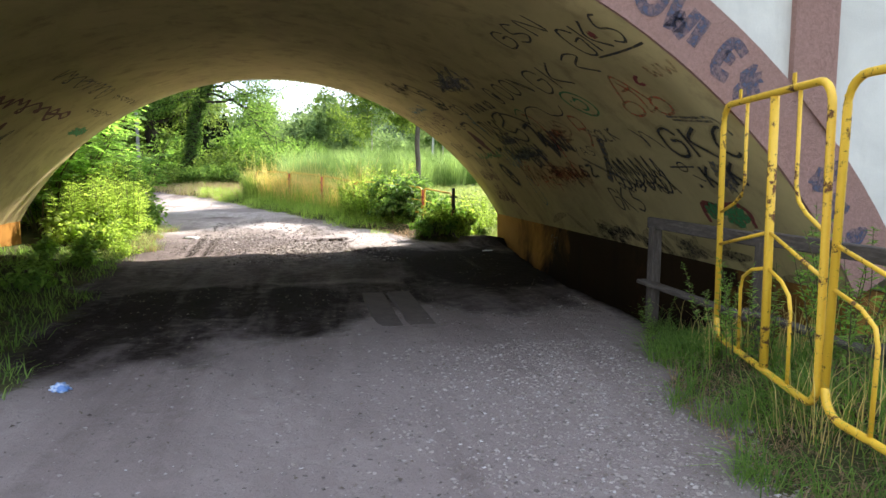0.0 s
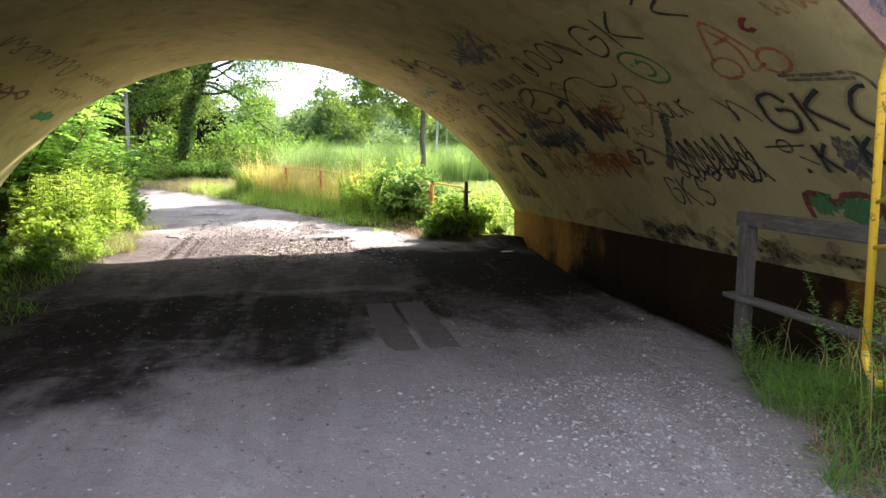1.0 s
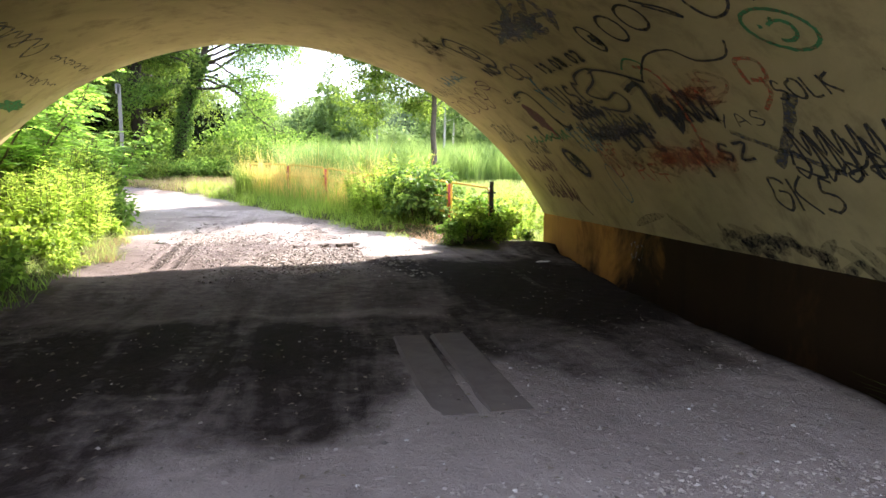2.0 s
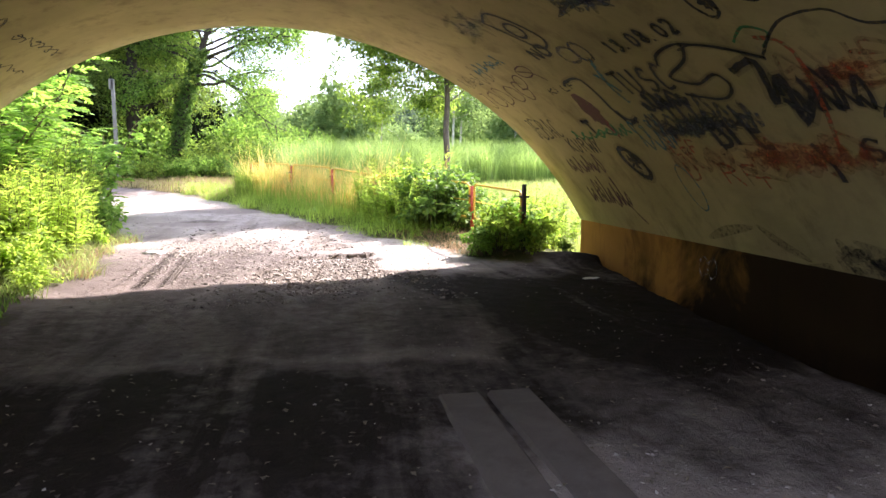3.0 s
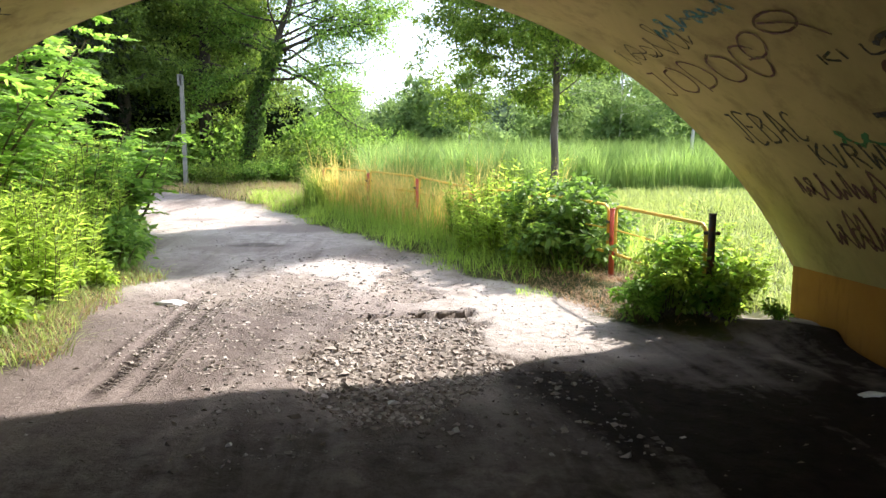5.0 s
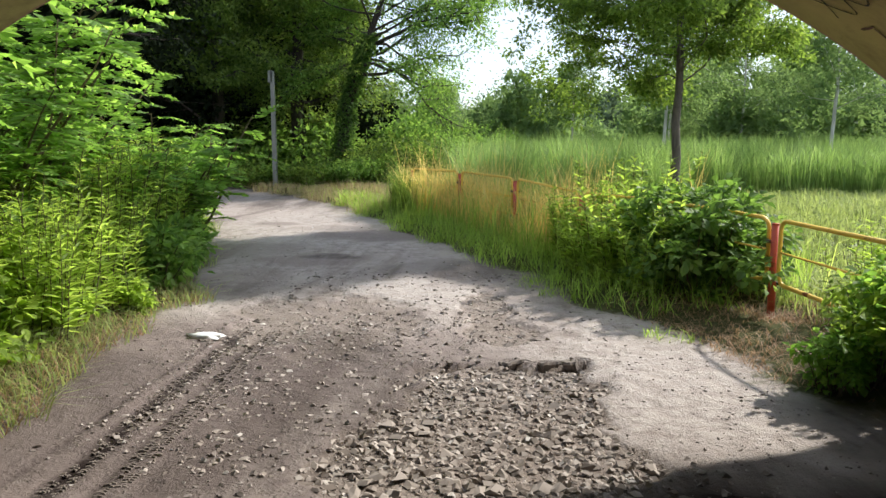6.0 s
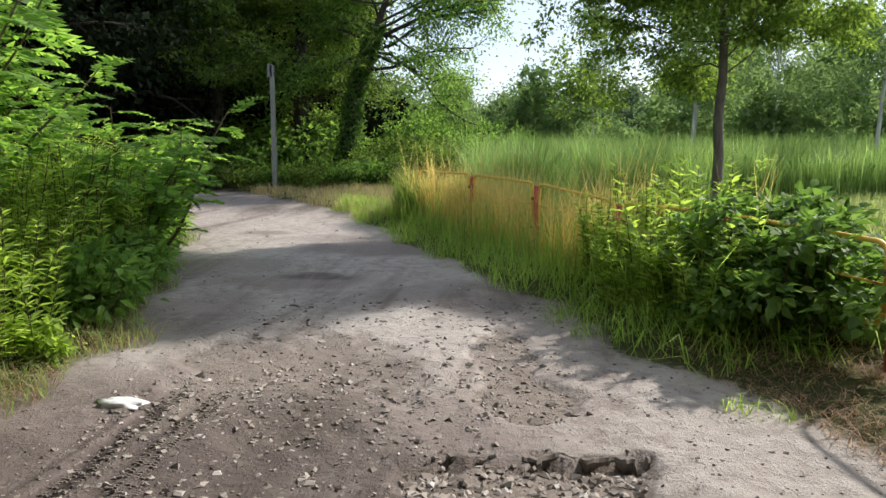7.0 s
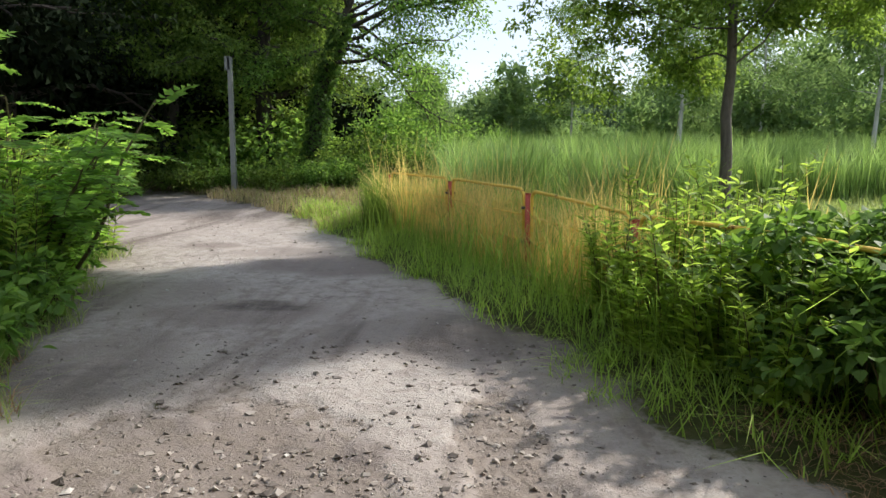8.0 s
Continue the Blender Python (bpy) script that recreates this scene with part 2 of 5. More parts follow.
m_leaf_oak = leaf_mat("olive_leaf", (0.035, 0.07, 0.016), (0.15, 0.225, 0.05), 0.46, tip=(0.29, 0.36, 0.1))
# two paler, greyer leaf tones with distance haze mixed into the colour
m_leaf_far = leaf_mat("painted_haze_leaf", (0.085, 0.142, 0.062), (0.15, 0.222, 0.096), 0.42, gloss=0.7, shine=0.1)
m_leaf_haze = leaf_mat("far_painted_haze_leaf", (0.07, 0.108, 0.075), (0.105, 0.15, 0.1), 0.3, gloss=0.8, shine=0.05)
# near-black leaf: the deep shade of the wood is in its colour
m_leaf_shade = leaf_mat("painted_deep_shade_leaf", (0.004, 0.0075, 0.004), (0.0125, 0.0205, 0.009), 0.08, gloss=0.85, shine=0.05)
m_leaf_mid = leaf_mat("mid_green_leaf", (0.042, 0.096, 0.022), (0.165, 0.28, 0.065), 0.48, tip=(0.28, 0.38, 0.12), gloss=0.65, shine=0.2)
m_vine = leaf_mat("vine_leaf", (0.03, 0.07, 0.016), (0.14, 0.245, 0.056), 0.38, tip=(0.32, 0.41, 0.12))
m_ivy = leaf_mat("ivy_leaf", (0.028, 0.065, 0.016), (0.1, 0.18, 0.04), 0.36)
m_grass = leaf_mat("green_grass_blade", (0.09, 0.155, 0.032), (0.27, 0.39, 0.09), 0.54, tip=(0.48, 0.5, 0.2))
m_reed = leaf_mat("reed_blade", (0.055, 0.108, 0.034), (0.19, 0.29, 0.1), 0.46, tip=(0.42, 0.5, 0.27))
m_meadow = leaf_mat("meadow_blade", (0.11, 0.15, 0.055), (0.27, 0.335, 0.13), 0.42, tip=(0.5, 0.5, 0.27))
m_bleached = leaf_mat("bleached_grass_blade", (0.2, 0.165, 0.095), (0.4, 0.335, 0.21), 0.25, tip=(0.52, 0.45, 0.3))
m_straw = leaf_mat("dry_straw_blade", (0.31, 0.245, 0.095), (0.58, 0.47, 0.205), 0.48, tip=(0.68, 0.59, 0.37))
m_dead = leaf_mat("dead_brown_grass", (0.152, 0.0907, 0.0605), (0.35, 0.235, 0.157), 0.25, tip=(0.49, 0.363, 0.266))
m_deadleaf = leaf_mat("fallen_leaf", (0.045, 0.035, 0.03), (0.145, 0.118, 0.092), 0.1)


# ---- mesh helpers ----
def mesh_of(name, verts, faces, material, smooth=False):
    me = bpy.data.meshes.new(name)
    me.from_pydata(verts if isinstance(verts, list) else verts.tolist(), [], faces if isinstance(faces, list) else faces.tolist())
    me.materials.append(material)
    if smooth:
        me.polygons.foreach_set("use_smooth", [True] * len(me.polygons))
    return me


def thing(name, at=(0, 0, 0), label="", category="", group="", kind=""):
    ob = new(name)
    ob.location = at
    ob.empty_display_size = 0.1
    return tagged(ob, label, category, group, kind)


def put(name, me, parent=None, label="", at=(0, 0, 0)):
    ob = new(name, me)
    ob.location = at
    ob.parent = parent
    return tagged(ob, label)


def part(name, bm, material, parent, label=""):
    me = bpy.data.meshes.new(name)
    bm.to_mesh(me)
    bm.free()
    me.materials.append(material)
    return put(name, me, parent, label)


class Acc:
    """Collects triangles and quads of one mesh."""

    def __init__(self):
        self.v, self.f, self.n = [], [], 0

    def add(self, v, f):
        v = np.asarray(v, float).reshape(-1, 3)
        self.f.extend([tuple(int(i) + self.n for i in q) for q in f])
        self.v.append(v)
        self.n += len(v)

    def tube(self, pts, radii, seg=7, cap=True):
        pts = np.asarray(pts, float)
        radii = np.broadcast_to(np.asarray(radii, float), (len(pts),))
        t = np.gradient(pts, axis=0)
        t /= np.linalg.norm(t, axis=1)[:, None] + 1e-9
        ref = np.array([0.31, 0.17, 0.93]) if abs(t[:, 2]).mean() < 0.8 else np.array([1.0, 0.1, 0.0])
        a = np.cross(t, ref)
        a /= np.linalg.norm(a, axis=1)[:, None] + 1e-9
        c = np.cross(t, a)
        ang = np.linspace(0, 2 * np.pi, seg, endpoint=False)
        ring = a[:, None] * np.cos(ang)[None, :, None] + c[:, None] * np.sin(ang)[None, :, None]
        v = pts[:, None] + ring * radii[:, None, None]
        f = []
        for i in range(len(pts) - 1):
            for j in range(seg):
                k = (j + 1) % seg
                f.append((i * seg + j, i * seg + k, (i + 1) * seg + k, (i + 1) * seg + j))
        if cap:
            f.append(tuple(range(seg - 1, -1, -1)))
            f.append(tuple((len(pts) - 1) * seg + j for j in range(seg)))
        self.add(v, f)

    def mesh(self, name, material, smooth=False):
        return mesh_of(name, np.concatenate(self.v) if self.v else np.zeros((0, 3)), self.f, material, smooth)


def unit(v):
    return v / (np.linalg.norm(v, axis=-1, keepdims=True) + 1e-9)


def leaves(pts, axis, normal, length, width, fold=0.18, wide=0.42, fine=False):
    """Pointed leaves folded along the rib, with a rounded outline where fine; returns vertices and faces."""
    axis = unit(axis)
    side = unit(np.cross(normal, axis))
    up = np.cross(axis, side)
    L, W = length[:, None], width[:, None]
    p0 = pts
    p1 = pts + axis * L * wide + side * W * 0.5 + up * W * fold
    p2 = pts + axis * L - up * L * 0.12
    p3 = pts + axis * L * wide - side * W * 0.5 + up * W * fold
    if fine:
        rib = pts + axis * L * 0.5 - up * L * 0.02
        rim = [pts + axis * L * a + side * W * b + up * (W * fold * abs(b) * 2 - L * 0.1 * a * a) for a, b in
               ((0.16, 0.3), (0.4, 0.5), (0.68, 0.34), (1.0, 0.0), (0.68, -0.34), (0.4, -0.5), (0.16, -0.3))]
        v = np.stack([p0, rib] + rim, 1).reshape(-1, 3)
        i = np.arange(len(pts))[:, None] * 9
        return v, np.concatenate([i + [1, k, k + 1] for k in range(2, 8)] + [i + [1, 0, 2], i + [1, 8, 0]], 0)
    v = np.stack([p0, p1, p2, p3], 1).reshape(-1, 3)
    i = np.arange(len(pts))[:, None] * 4
    f = np.concatenate([i + [0, 2, 1], i + [0, 3, 2]], 0)
    return v, f


def blades(pts, height, width, lean, rng, seg=2):
    """Grass blades: bent tapering strips."""
    n = len(pts)
    ang = rng.uniform(0, 2 * np.pi, n)
    d = np.stack([np.cos(ang), np.sin(ang), np.zeros(n)], 1)
    sd = np.stack([-d[:, 1], d[:, 0], np.zeros(n)], 1) * width[:, None] * 0.5
    out = (d * (lean * height)[:, None])
    z = np.zeros((n, 3))
    z[:, 2] = height
    m = pts + out * 0.3 + z * 0.58
    tip = pts + out + z * (1 - 0.25 * np.minimum(lean, 1.2)[:, None])
    v = np.stack([pts - sd, pts + sd, m + sd * 0.75, m - sd * 0.75, tip], 1).reshape(-1, 3)
    i = np.arange(n)[:, None] * 5
    quads = (i + [0, 1, 2, 3]).tolist()
    tris = (i + [3, 2, 4]).tolist()
    return v, quads + tris


def rand_dirs(rng, n):
    return unit(rng.normal(size=(n, 3)))


# ---- the lie of the land ----
RIGHT_Y = (-30, 2.9, 4.2, 6.2, 8.8, 10.7, 12.6, 13.5, 14.8, 16.1, 17.6, 19.2, 22.0, 26.9, 28.6, 34.0, 42.0)
RIGHT_X = (1.9, 2.15, 2.42, 3.3, 3.42, 3.62, 3.9, 3.5, 2.2, 1.85, 1.0, 0.45, -1.0, -3.2, -4.1, -8.5, -19.0)
LEFT_Y = (-30, 5.3, 8.0, 12.0, 16.0, 18.3, 21.4, 24.4, 29.0, 34.0, 42.0)
LEFT_X = (-2.6, -2.1, -2.5, -2.95, -3.1, -3.5, -4.8, -6.0, -9.5, -15.0, -28.0)


def smooth(a, b, v):
    t = np.clip((v - a) / (b - a), 0, 1)
    return t * t * (3 - 2 * t)


def lump(x, y, s, k):
    return (np.sin(x * 1.7 * s + k) * np.cos(y * 1.3 * s + 2.1 * k) + 0.6 * np.sin(x * 3.1 * s - y * 2.3 * s + k * 3)
            + 0.4 * np.cos(x * 5.3 * s + y * 4.7 * s + k))


def road_side(x, y):
    """Metres inside the track's edge (negative outside)."""
    wob = 0.12 * np.sin(y * 2.1) + 0.07 * np.sin(y * 5.3 + 1)
    return np.minimum(np.interp(y, RIGHT_Y, RIGHT_X) + wob - x, x - np.interp(y, LEFT_Y, LEFT_X) + wob)


def patch(x, y):
    """The rubble-filled hole where the surface has broken away: 1 inside."""
    e1 = ((x - 0.32 + 0.12 * (15.3 - y)) / 0.82) ** 2 + ((y - 13.9) / 1.8) ** 2 + 0.26 * lump(x, y, 2.4, 1) + 0.1 * lump(x, y, 7.1, 2)
    e1 = np.where(y > 15.36 + 0.05 * np.sin(x * 9) + 0.03 * np.sin(x * 23), 9, e1)
    e2 = ((x - 0.25) / 0.36) ** 2 + ((y - 16.25) / 0.42) ** 2 + 0.2 * lump(x, y, 3.4, 2)
    e3 = ((x + 1.5) / 0.95) ** 2 + ((y - 16.6) / 1.15) ** 2 + 0.4 * lump(x, y, 3.0, 4)
    e4 = ((x - 0.12) / 0.26) ** 2 + ((y - 17.2) / 0.75) ** 2 + 0.3 * lump(x, y, 3.4, 5)
    return np.maximum.reduce([1 - smooth(0.85, 1.12, e1), 0.42 * (1 - smooth(0.9, 1.2, e2)), 0.35 * (1 - smooth(0.8, 1.3, e3)), 0.4 * (1 - smooth(0.85, 1.3, e4))])


def tracks(x, y):
    """Two tyre ruts left of the hole."""
    c = -2.16 - 0.05 * (y - 15.4)
    g = (np.exp(-((x - c) / 0.075) ** 4) + 0.8 * np.exp(-((x - c - 0.24) / 0.05) ** 4) + 0.6 * np.exp(-((x - c + 0.17 - 0.05 * (y - 15)) / 0.03) ** 4) + 0.5 * np.exp(-((x - c - 0.36 + 0.06 * (y - 15)) / 0.03) ** 4)) * smooth(12.4, 13.2, y) * (1 - smooth(15.9, 16.5, y))
    return g


def blob(x, y, cx, cy, rx, ry, k):
    """A patch with a wandering rim."""
    d = np.sqrt(((x - cx) / rx) ** 2 + ((y - cy) / ry) ** 2) + 0.10 * lump(x, y, 1.2, k) + 0.05 * lump(x, y, 3.4, k + 2)
    return 1 - smooth(0.72, 1.25, d)


def mud_shade_mask(x, y):
    # damp patches and ruts; the tunnel terms also paint the arch's shade
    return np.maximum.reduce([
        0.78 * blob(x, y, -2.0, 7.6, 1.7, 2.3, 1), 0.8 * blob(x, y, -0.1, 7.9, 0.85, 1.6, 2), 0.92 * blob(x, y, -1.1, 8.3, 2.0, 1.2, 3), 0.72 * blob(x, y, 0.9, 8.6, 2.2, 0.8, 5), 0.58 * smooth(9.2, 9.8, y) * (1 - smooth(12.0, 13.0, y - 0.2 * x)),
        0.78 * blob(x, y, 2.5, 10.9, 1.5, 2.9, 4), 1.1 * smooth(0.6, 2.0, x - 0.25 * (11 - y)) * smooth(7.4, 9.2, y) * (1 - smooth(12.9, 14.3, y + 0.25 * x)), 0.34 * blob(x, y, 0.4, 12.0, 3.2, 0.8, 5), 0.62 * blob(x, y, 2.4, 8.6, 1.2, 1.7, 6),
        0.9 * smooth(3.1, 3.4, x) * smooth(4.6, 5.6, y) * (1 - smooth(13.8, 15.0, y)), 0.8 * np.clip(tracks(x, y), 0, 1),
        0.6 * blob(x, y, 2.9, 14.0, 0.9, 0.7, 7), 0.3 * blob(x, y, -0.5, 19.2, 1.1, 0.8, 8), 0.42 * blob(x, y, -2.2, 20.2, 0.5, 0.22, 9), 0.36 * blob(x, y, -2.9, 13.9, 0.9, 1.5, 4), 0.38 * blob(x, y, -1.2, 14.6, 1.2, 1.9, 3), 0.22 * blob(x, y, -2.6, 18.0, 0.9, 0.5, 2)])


def height(x, y):
    x, y = np.asarray(x, float), np.asarray(y, float)
    z = 0.032 * np.clip(y - 15.2, 0, 33)
    r = road_side(x, y)
    out = np.clip(-r, 0, 6)
    z = z + 0.012 * lump(x, y, 0.9, 0) + 0.006 * lump(x, y, 3.3, 3)
    z = z + np.where(r < 0, 0.10 * smooth(0, 0.9, out) + 0.035 * lump(x, y, 1.1, 6) * smooth(0, 1.2, out), 0)
    z = z - 0.036 * patch(x, y) * (1 + 1.5 * np.exp(-np.clip(15.36 - y, 0, 9) / 0.3)) - 0.02 * tracks(x, y) * (1 + 0.4 * np.sin(y * 66 + x * 40))
    z = z + 0.018 * np.exp(-((x + 2.31 + 0.05 * (y - 15.4)) / 0.05) ** 2) * smooth(13.3, 14, y) * (1 - smooth(16, 16.6, y))
    # gutter along the foot of the wall, and lower meadow behind the fence
    brink = np.interp(y, (4, 8.8, 10.7, 12.3, 14.5), (3.3, 3.4, 3.6, 3.83, 4.2))
    gut = smooth(brink, brink + 0.09, x) * smooth(4.4, 5.2, y) * (1 - smooth(13.6, 14.6, y)) * (1 - smooth(6, 7, x))
    z = z - 0.62 * gut
    z = z + 0.14 * smooth(2.4, 3.0, x) * (1 - smooth(4.6, 5.6, y)) * (1 - smooth(4.6, 5.4, x))
    z = z - 0.30 * smooth(3.3, 5.2, x) * smooth(13.2, 15.5, y) * (1 - smooth(19, 26, y))
    return z


xs = np.concatenate([[-900, -400, -180, -90, -55, -38, -28, -22, -18, -15], np.arange(-13, -4.2, 0.22), np.arange(-4.2, 3.9, 0.045), np.arange(3.9, 9, 0.22), [9.5, 11, 13, 16, 20, 26, 36, 55, 90, 180, 400, 900]])
ys = np.concatenate([[-900, -400, -180, -90, -50, -30, -18, -10, -6, -4, -2.5], np.arange(-1.5, 2.4, 0.2), np.arange(2.4, 12.4, 0.07), np.arange(12.4, 18.4, 0.038), np.arange(18.4, 19.5, 0.07), np.arange(19.5, 30, 0.15), np.arange(30, 50, 0.7), [52, 56, 62, 70, 85, 110, 160, 250, 400, 900, 2500]])
gx, gy = np.meshgrid(xs, ys)
gz = height(gx, gy)
nx, ny = len(xs), len(ys)
i, j = np.meshgrid(np.arange(nx - 1), np.arange(ny - 1))
q = (j * nx + i).ravel()
me = mesh_of("ground", np.stack([gx, gy, gz], -1).reshape(-1, 3), np.stack([q, q + 1, q + nx + 1, q + nx], 1), m_ground, True)
rs = road_side(gx, gy).ravel()
layers = {
    "turf": (1 - smooth(-0.45, 0.25, rs)) * (1 - (smooth(3.0, 3.3, gx) * smooth(4.6, 5.6, gy) * (1 - smooth(14.2, 15.2, gy))).ravel()),
    "rubble": np.clip(patch(gx, gy).ravel() * 1.6, 0, 1),
    "sand": np.maximum.reduce([0.75 * smooth(0.1, 0.9, gx - 0.25 * (gy - 15)) * smooth(12.5, 14.5, gy) * (1 - smooth(17.5, 19.5, gy)),
                               0.8 * blob(gx, gy, -0.3, 17.9, 1.3, 0.8, 3), 0.6 * blob(gx, gy, -3.0, 16.0, 0.5, 1.6, 5), 0.5 * blob(gx, gy, -3.2, 23.5, 2.0, 3.5, 4)]).ravel(),
    # first term puts the arch's shade into the colour; the rest are dark patches
    "loam_and_shade": np.maximum.reduce([0.54 * (1 - smooth(11.0, 12.6, gy)) + 0 * gx, 0.95 * smooth(0.7, 1.3, -gx + 0.1 * (gy - 14)) * smooth(11.0, 12.6, gy) * (1 - smooth(15.8, 17.2, gy)),
                               0.55 * blob(gx, gy, -0.9, 14.2, 1.5, 2.4, 2), 0.6 * blob(gx, gy, -1.6, 16.7, 1.0, 0.9, 7), 0.5 * blob(gx, gy, 1.3, 19.0, 1.6, 1.4, 8),
                               0.5 * blob(gx, gy, 0.4, 18.6, 0.5, 1.3, 6), 0.5 * blob(gx, gy, -2.5, 20.0, 1.1, 0.5, 4), 0.62 * blob(gx, gy, -1.7, 22.6, 1.5, 0.8, 5), 0.6 * blob(gx, gy, -4.25, 24.2, 0.5, 0.4, 3), 0.45 * blob(gx, gy, -3.7, 20.9, 1.0, 0.7, 6), 0.42 * blob(gx, gy, -2.9, 23.7, 0.9, 0.5, 7), 0.4 * blob(gx, gy, -3.0, 18.2, 0.6, 1.0, 8), 0.45 * blob(gx, gy, 0.0, 5.2, 1.0, 1.2, 3), 0.4 * blob(gx, gy, -1.4, 4.4, 0.7, 1.4, 6)]).ravel(),
    "mud_and_shade": mud_shade_mask(gx, gy).ravel(),
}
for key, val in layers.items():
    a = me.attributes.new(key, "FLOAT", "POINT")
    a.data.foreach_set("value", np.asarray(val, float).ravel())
tagged(put("ground", me), "dusty potholed dirt track with damp soil and painted shade under the arch and turf verges", "ground", kind="structure")

# ---- bridge ----
CX, CZ, R = -0.6, -2.23, 5.58
NEAR, FAR, SPRING, TOP = 4.66, 14.95, 0.53, 5.3
HALF = math.sqrt(R * R - (SPRING - CZ) ** 2)


def on_arch(a, y, lift=0.0):
    """Place on the vault: a is metres along the curve down from the crown (positive to +x)."""
    th = a / R
    return Vector((CX + (R - lift) * math.sin(th), y, CZ + (R - lift) * math.cos(th)))


bridge = thing("bridge", (0, 0, 0), "cream painted arched road bridge with pink trim, ochre plinth and graffiti", "bridge", kind="structure")
tmax = math.asin(HALF / R)
prof = [(CX + R * math.sin(t), CZ + R * math.cos(t)) for t in np.linspace(-tmax, tmax, 49)]
outer = []
for px, pz in prof:
    d = Vector((px - CX, pz - CZ)).normalized()
    outer.append((CX + d.x * (R + 0.48), CZ + d.y * (R + 0.48)))
ring_in = [(CX + (px - CX) * 1.0008, CZ + (pz - CZ) * 1.0008) for px, pz in prof]
XL, XR = -22.0, 22.0


def prism(poly, y0, y1):
    """A solid from an x-z polygon, between two y."""
    bm = bmesh.new()
    a = [bm.verts.new((p[0], y0, p[1])) for p in poly]
    c = [bm.verts.new((p[0], y1, p[1])) for p in poly]
    bm.faces.new(a)
    bm.faces.new(c[::-1])
    for k in range(len(poly)):
        m = (k + 1) % len(poly)
        bm.faces.new((a[m], a[k], c[k], c[m]))
    bmesh.ops.recalc_face_normals(bm, faces=bm.faces)
    return bm


# vault: curved soffit with a thickness of its own
bm = bmesh.new()
grid = []
for y in np.linspace(NEAR + 0.002, FAR - 0.002, 22):
    grid.append([bm.verts.new((px, y, pz)) for px, pz in prof])
for r0, r1 in zip(grid, grid[1:]):
    for k in range(len(prof) - 1):
        bm.faces.new((r0[k], r0[k + 1], r1[k + 1], r1[k]))
top = []
for y in (NEAR + 0.002, FAR - 0.002):
    top.append([bm.verts.new((px, y, pz)) for px, pz in outer])
for k in range(len(prof) - 1):
    bm.faces.new((top[0][k + 1], top[0][k], top[1][k], top[1][k + 1]))
    bm.faces.new((grid[0][k + 1], grid[0][k], top[0][k], top[0][k + 1]))
    bm.faces.new((grid[-1][k], grid[-1][k + 1], top[1][k + 1], top[1][k]))
ob = part("vault", bm, m_cream, bridge, "cream painted vault, sooty and covered in graffiti")
for p in ob.data.polygons:
    p.use_smooth = True
for sgn, nm in ((1, "abutment"), (-1, "abutment")):
    x0 = CX + sgn * HALF
    x1 = x0 + sgn * 2.0
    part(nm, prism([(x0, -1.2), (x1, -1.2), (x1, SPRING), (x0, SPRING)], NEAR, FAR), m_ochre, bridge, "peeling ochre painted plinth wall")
for y0, y1 in ((NEAR + 0.004, NEAR + 0.5), (FAR - 0.5, FAR - 0.004)):
    half = len(prof) // 2
    left = [(XL, -1.2), (XL, TOP)] + [(CX, TOP)] + outer[half::-1] + [(CX - HALF - 0.5, -1.2)]
    right = [(CX, TOP), (XR, TOP), (XR, -1.2), (CX + HALF + 0.5, -1.2)] + outer[:half - 1:-1]
    part("spandrel_wall", prism(left, y0, y1), m_white, bridge, "white painted spandrel wall")
    part("spandrel_wall", prism(right, y0, y1), m_white, bridge, "white painted spandrel wall")
for y0, y1 in ((NEAR - 0.03, NEAR + 0.3), (FAR - 0.3, FAR + 0.03)):
    part("arch_ring", prism(ring_in + outer[::-1], y0, y1), m_pink, bridge, "pink roughcast arch ring")
for px in (3.56, -5.1):
    poly = [(px, CZ + math.sqrt((R + 0.46) ** 2 - (px - CX) ** 2)), (px, TOP), (px + 0.37, TOP), (px + 0.37, CZ + math.sqrt((R + 0.46) ** 2 - (px + 0.37 - CX) ** 2))]
    part("pilaster", prism(poly, NEAR - 0.05, NEAR + 0.1), m_pink, bridge, "pink roughcast pilaster strip")
    part("pilaster", prism(poly, FAR - 0.1, FAR + 0.05), m_pink, bridge, "pink roughcast pilaster strip")
for lo, hi in ((XL + 0.1, CX - HALF - 2.0), (CX + HALF + 2.0, XR - 0.1)):
    part("core", prism([(lo, -1.2), (hi, -1.2), (hi, TOP - 1.2), (lo, TOP - 1.2)], NEAR + 0.5, FAR - 0.5), m_concrete, bridge, "concrete core of the bridge")
part("deck", prism([(XL, TOP - 1.2), (XL, TOP - 0.9), (XR, TOP - 0.9), (XR, TOP - 1.2)], NEAR + 0.5, FAR - 0.5), m_asphalt, bridge, "asphalt road deck")
for y0, y1 in ((NEAR - 0.06, NEAR + 0.56), (FAR - 0.56, FAR + 0.06)):
    part("coping", prism([(XL, TOP), (XL, TOP + 0.12), (XR, TOP + 0.12), (XR, TOP)], y0, y1), m_concrete, bridge, "grey concrete coping")


# ---- things by the near arch ----
def box_bm(sx, sy, sz, bev=0.008):
    bm = bmesh.new()
    bmesh.ops.create_cube(bm, size=1, matrix=Matrix.Diagonal((sx, sy, sz, 1)))
    bmesh.ops.bevel(bm, geom=bm.edges[:], offset=bev, segments=1, affect="EDGES")
    return bm


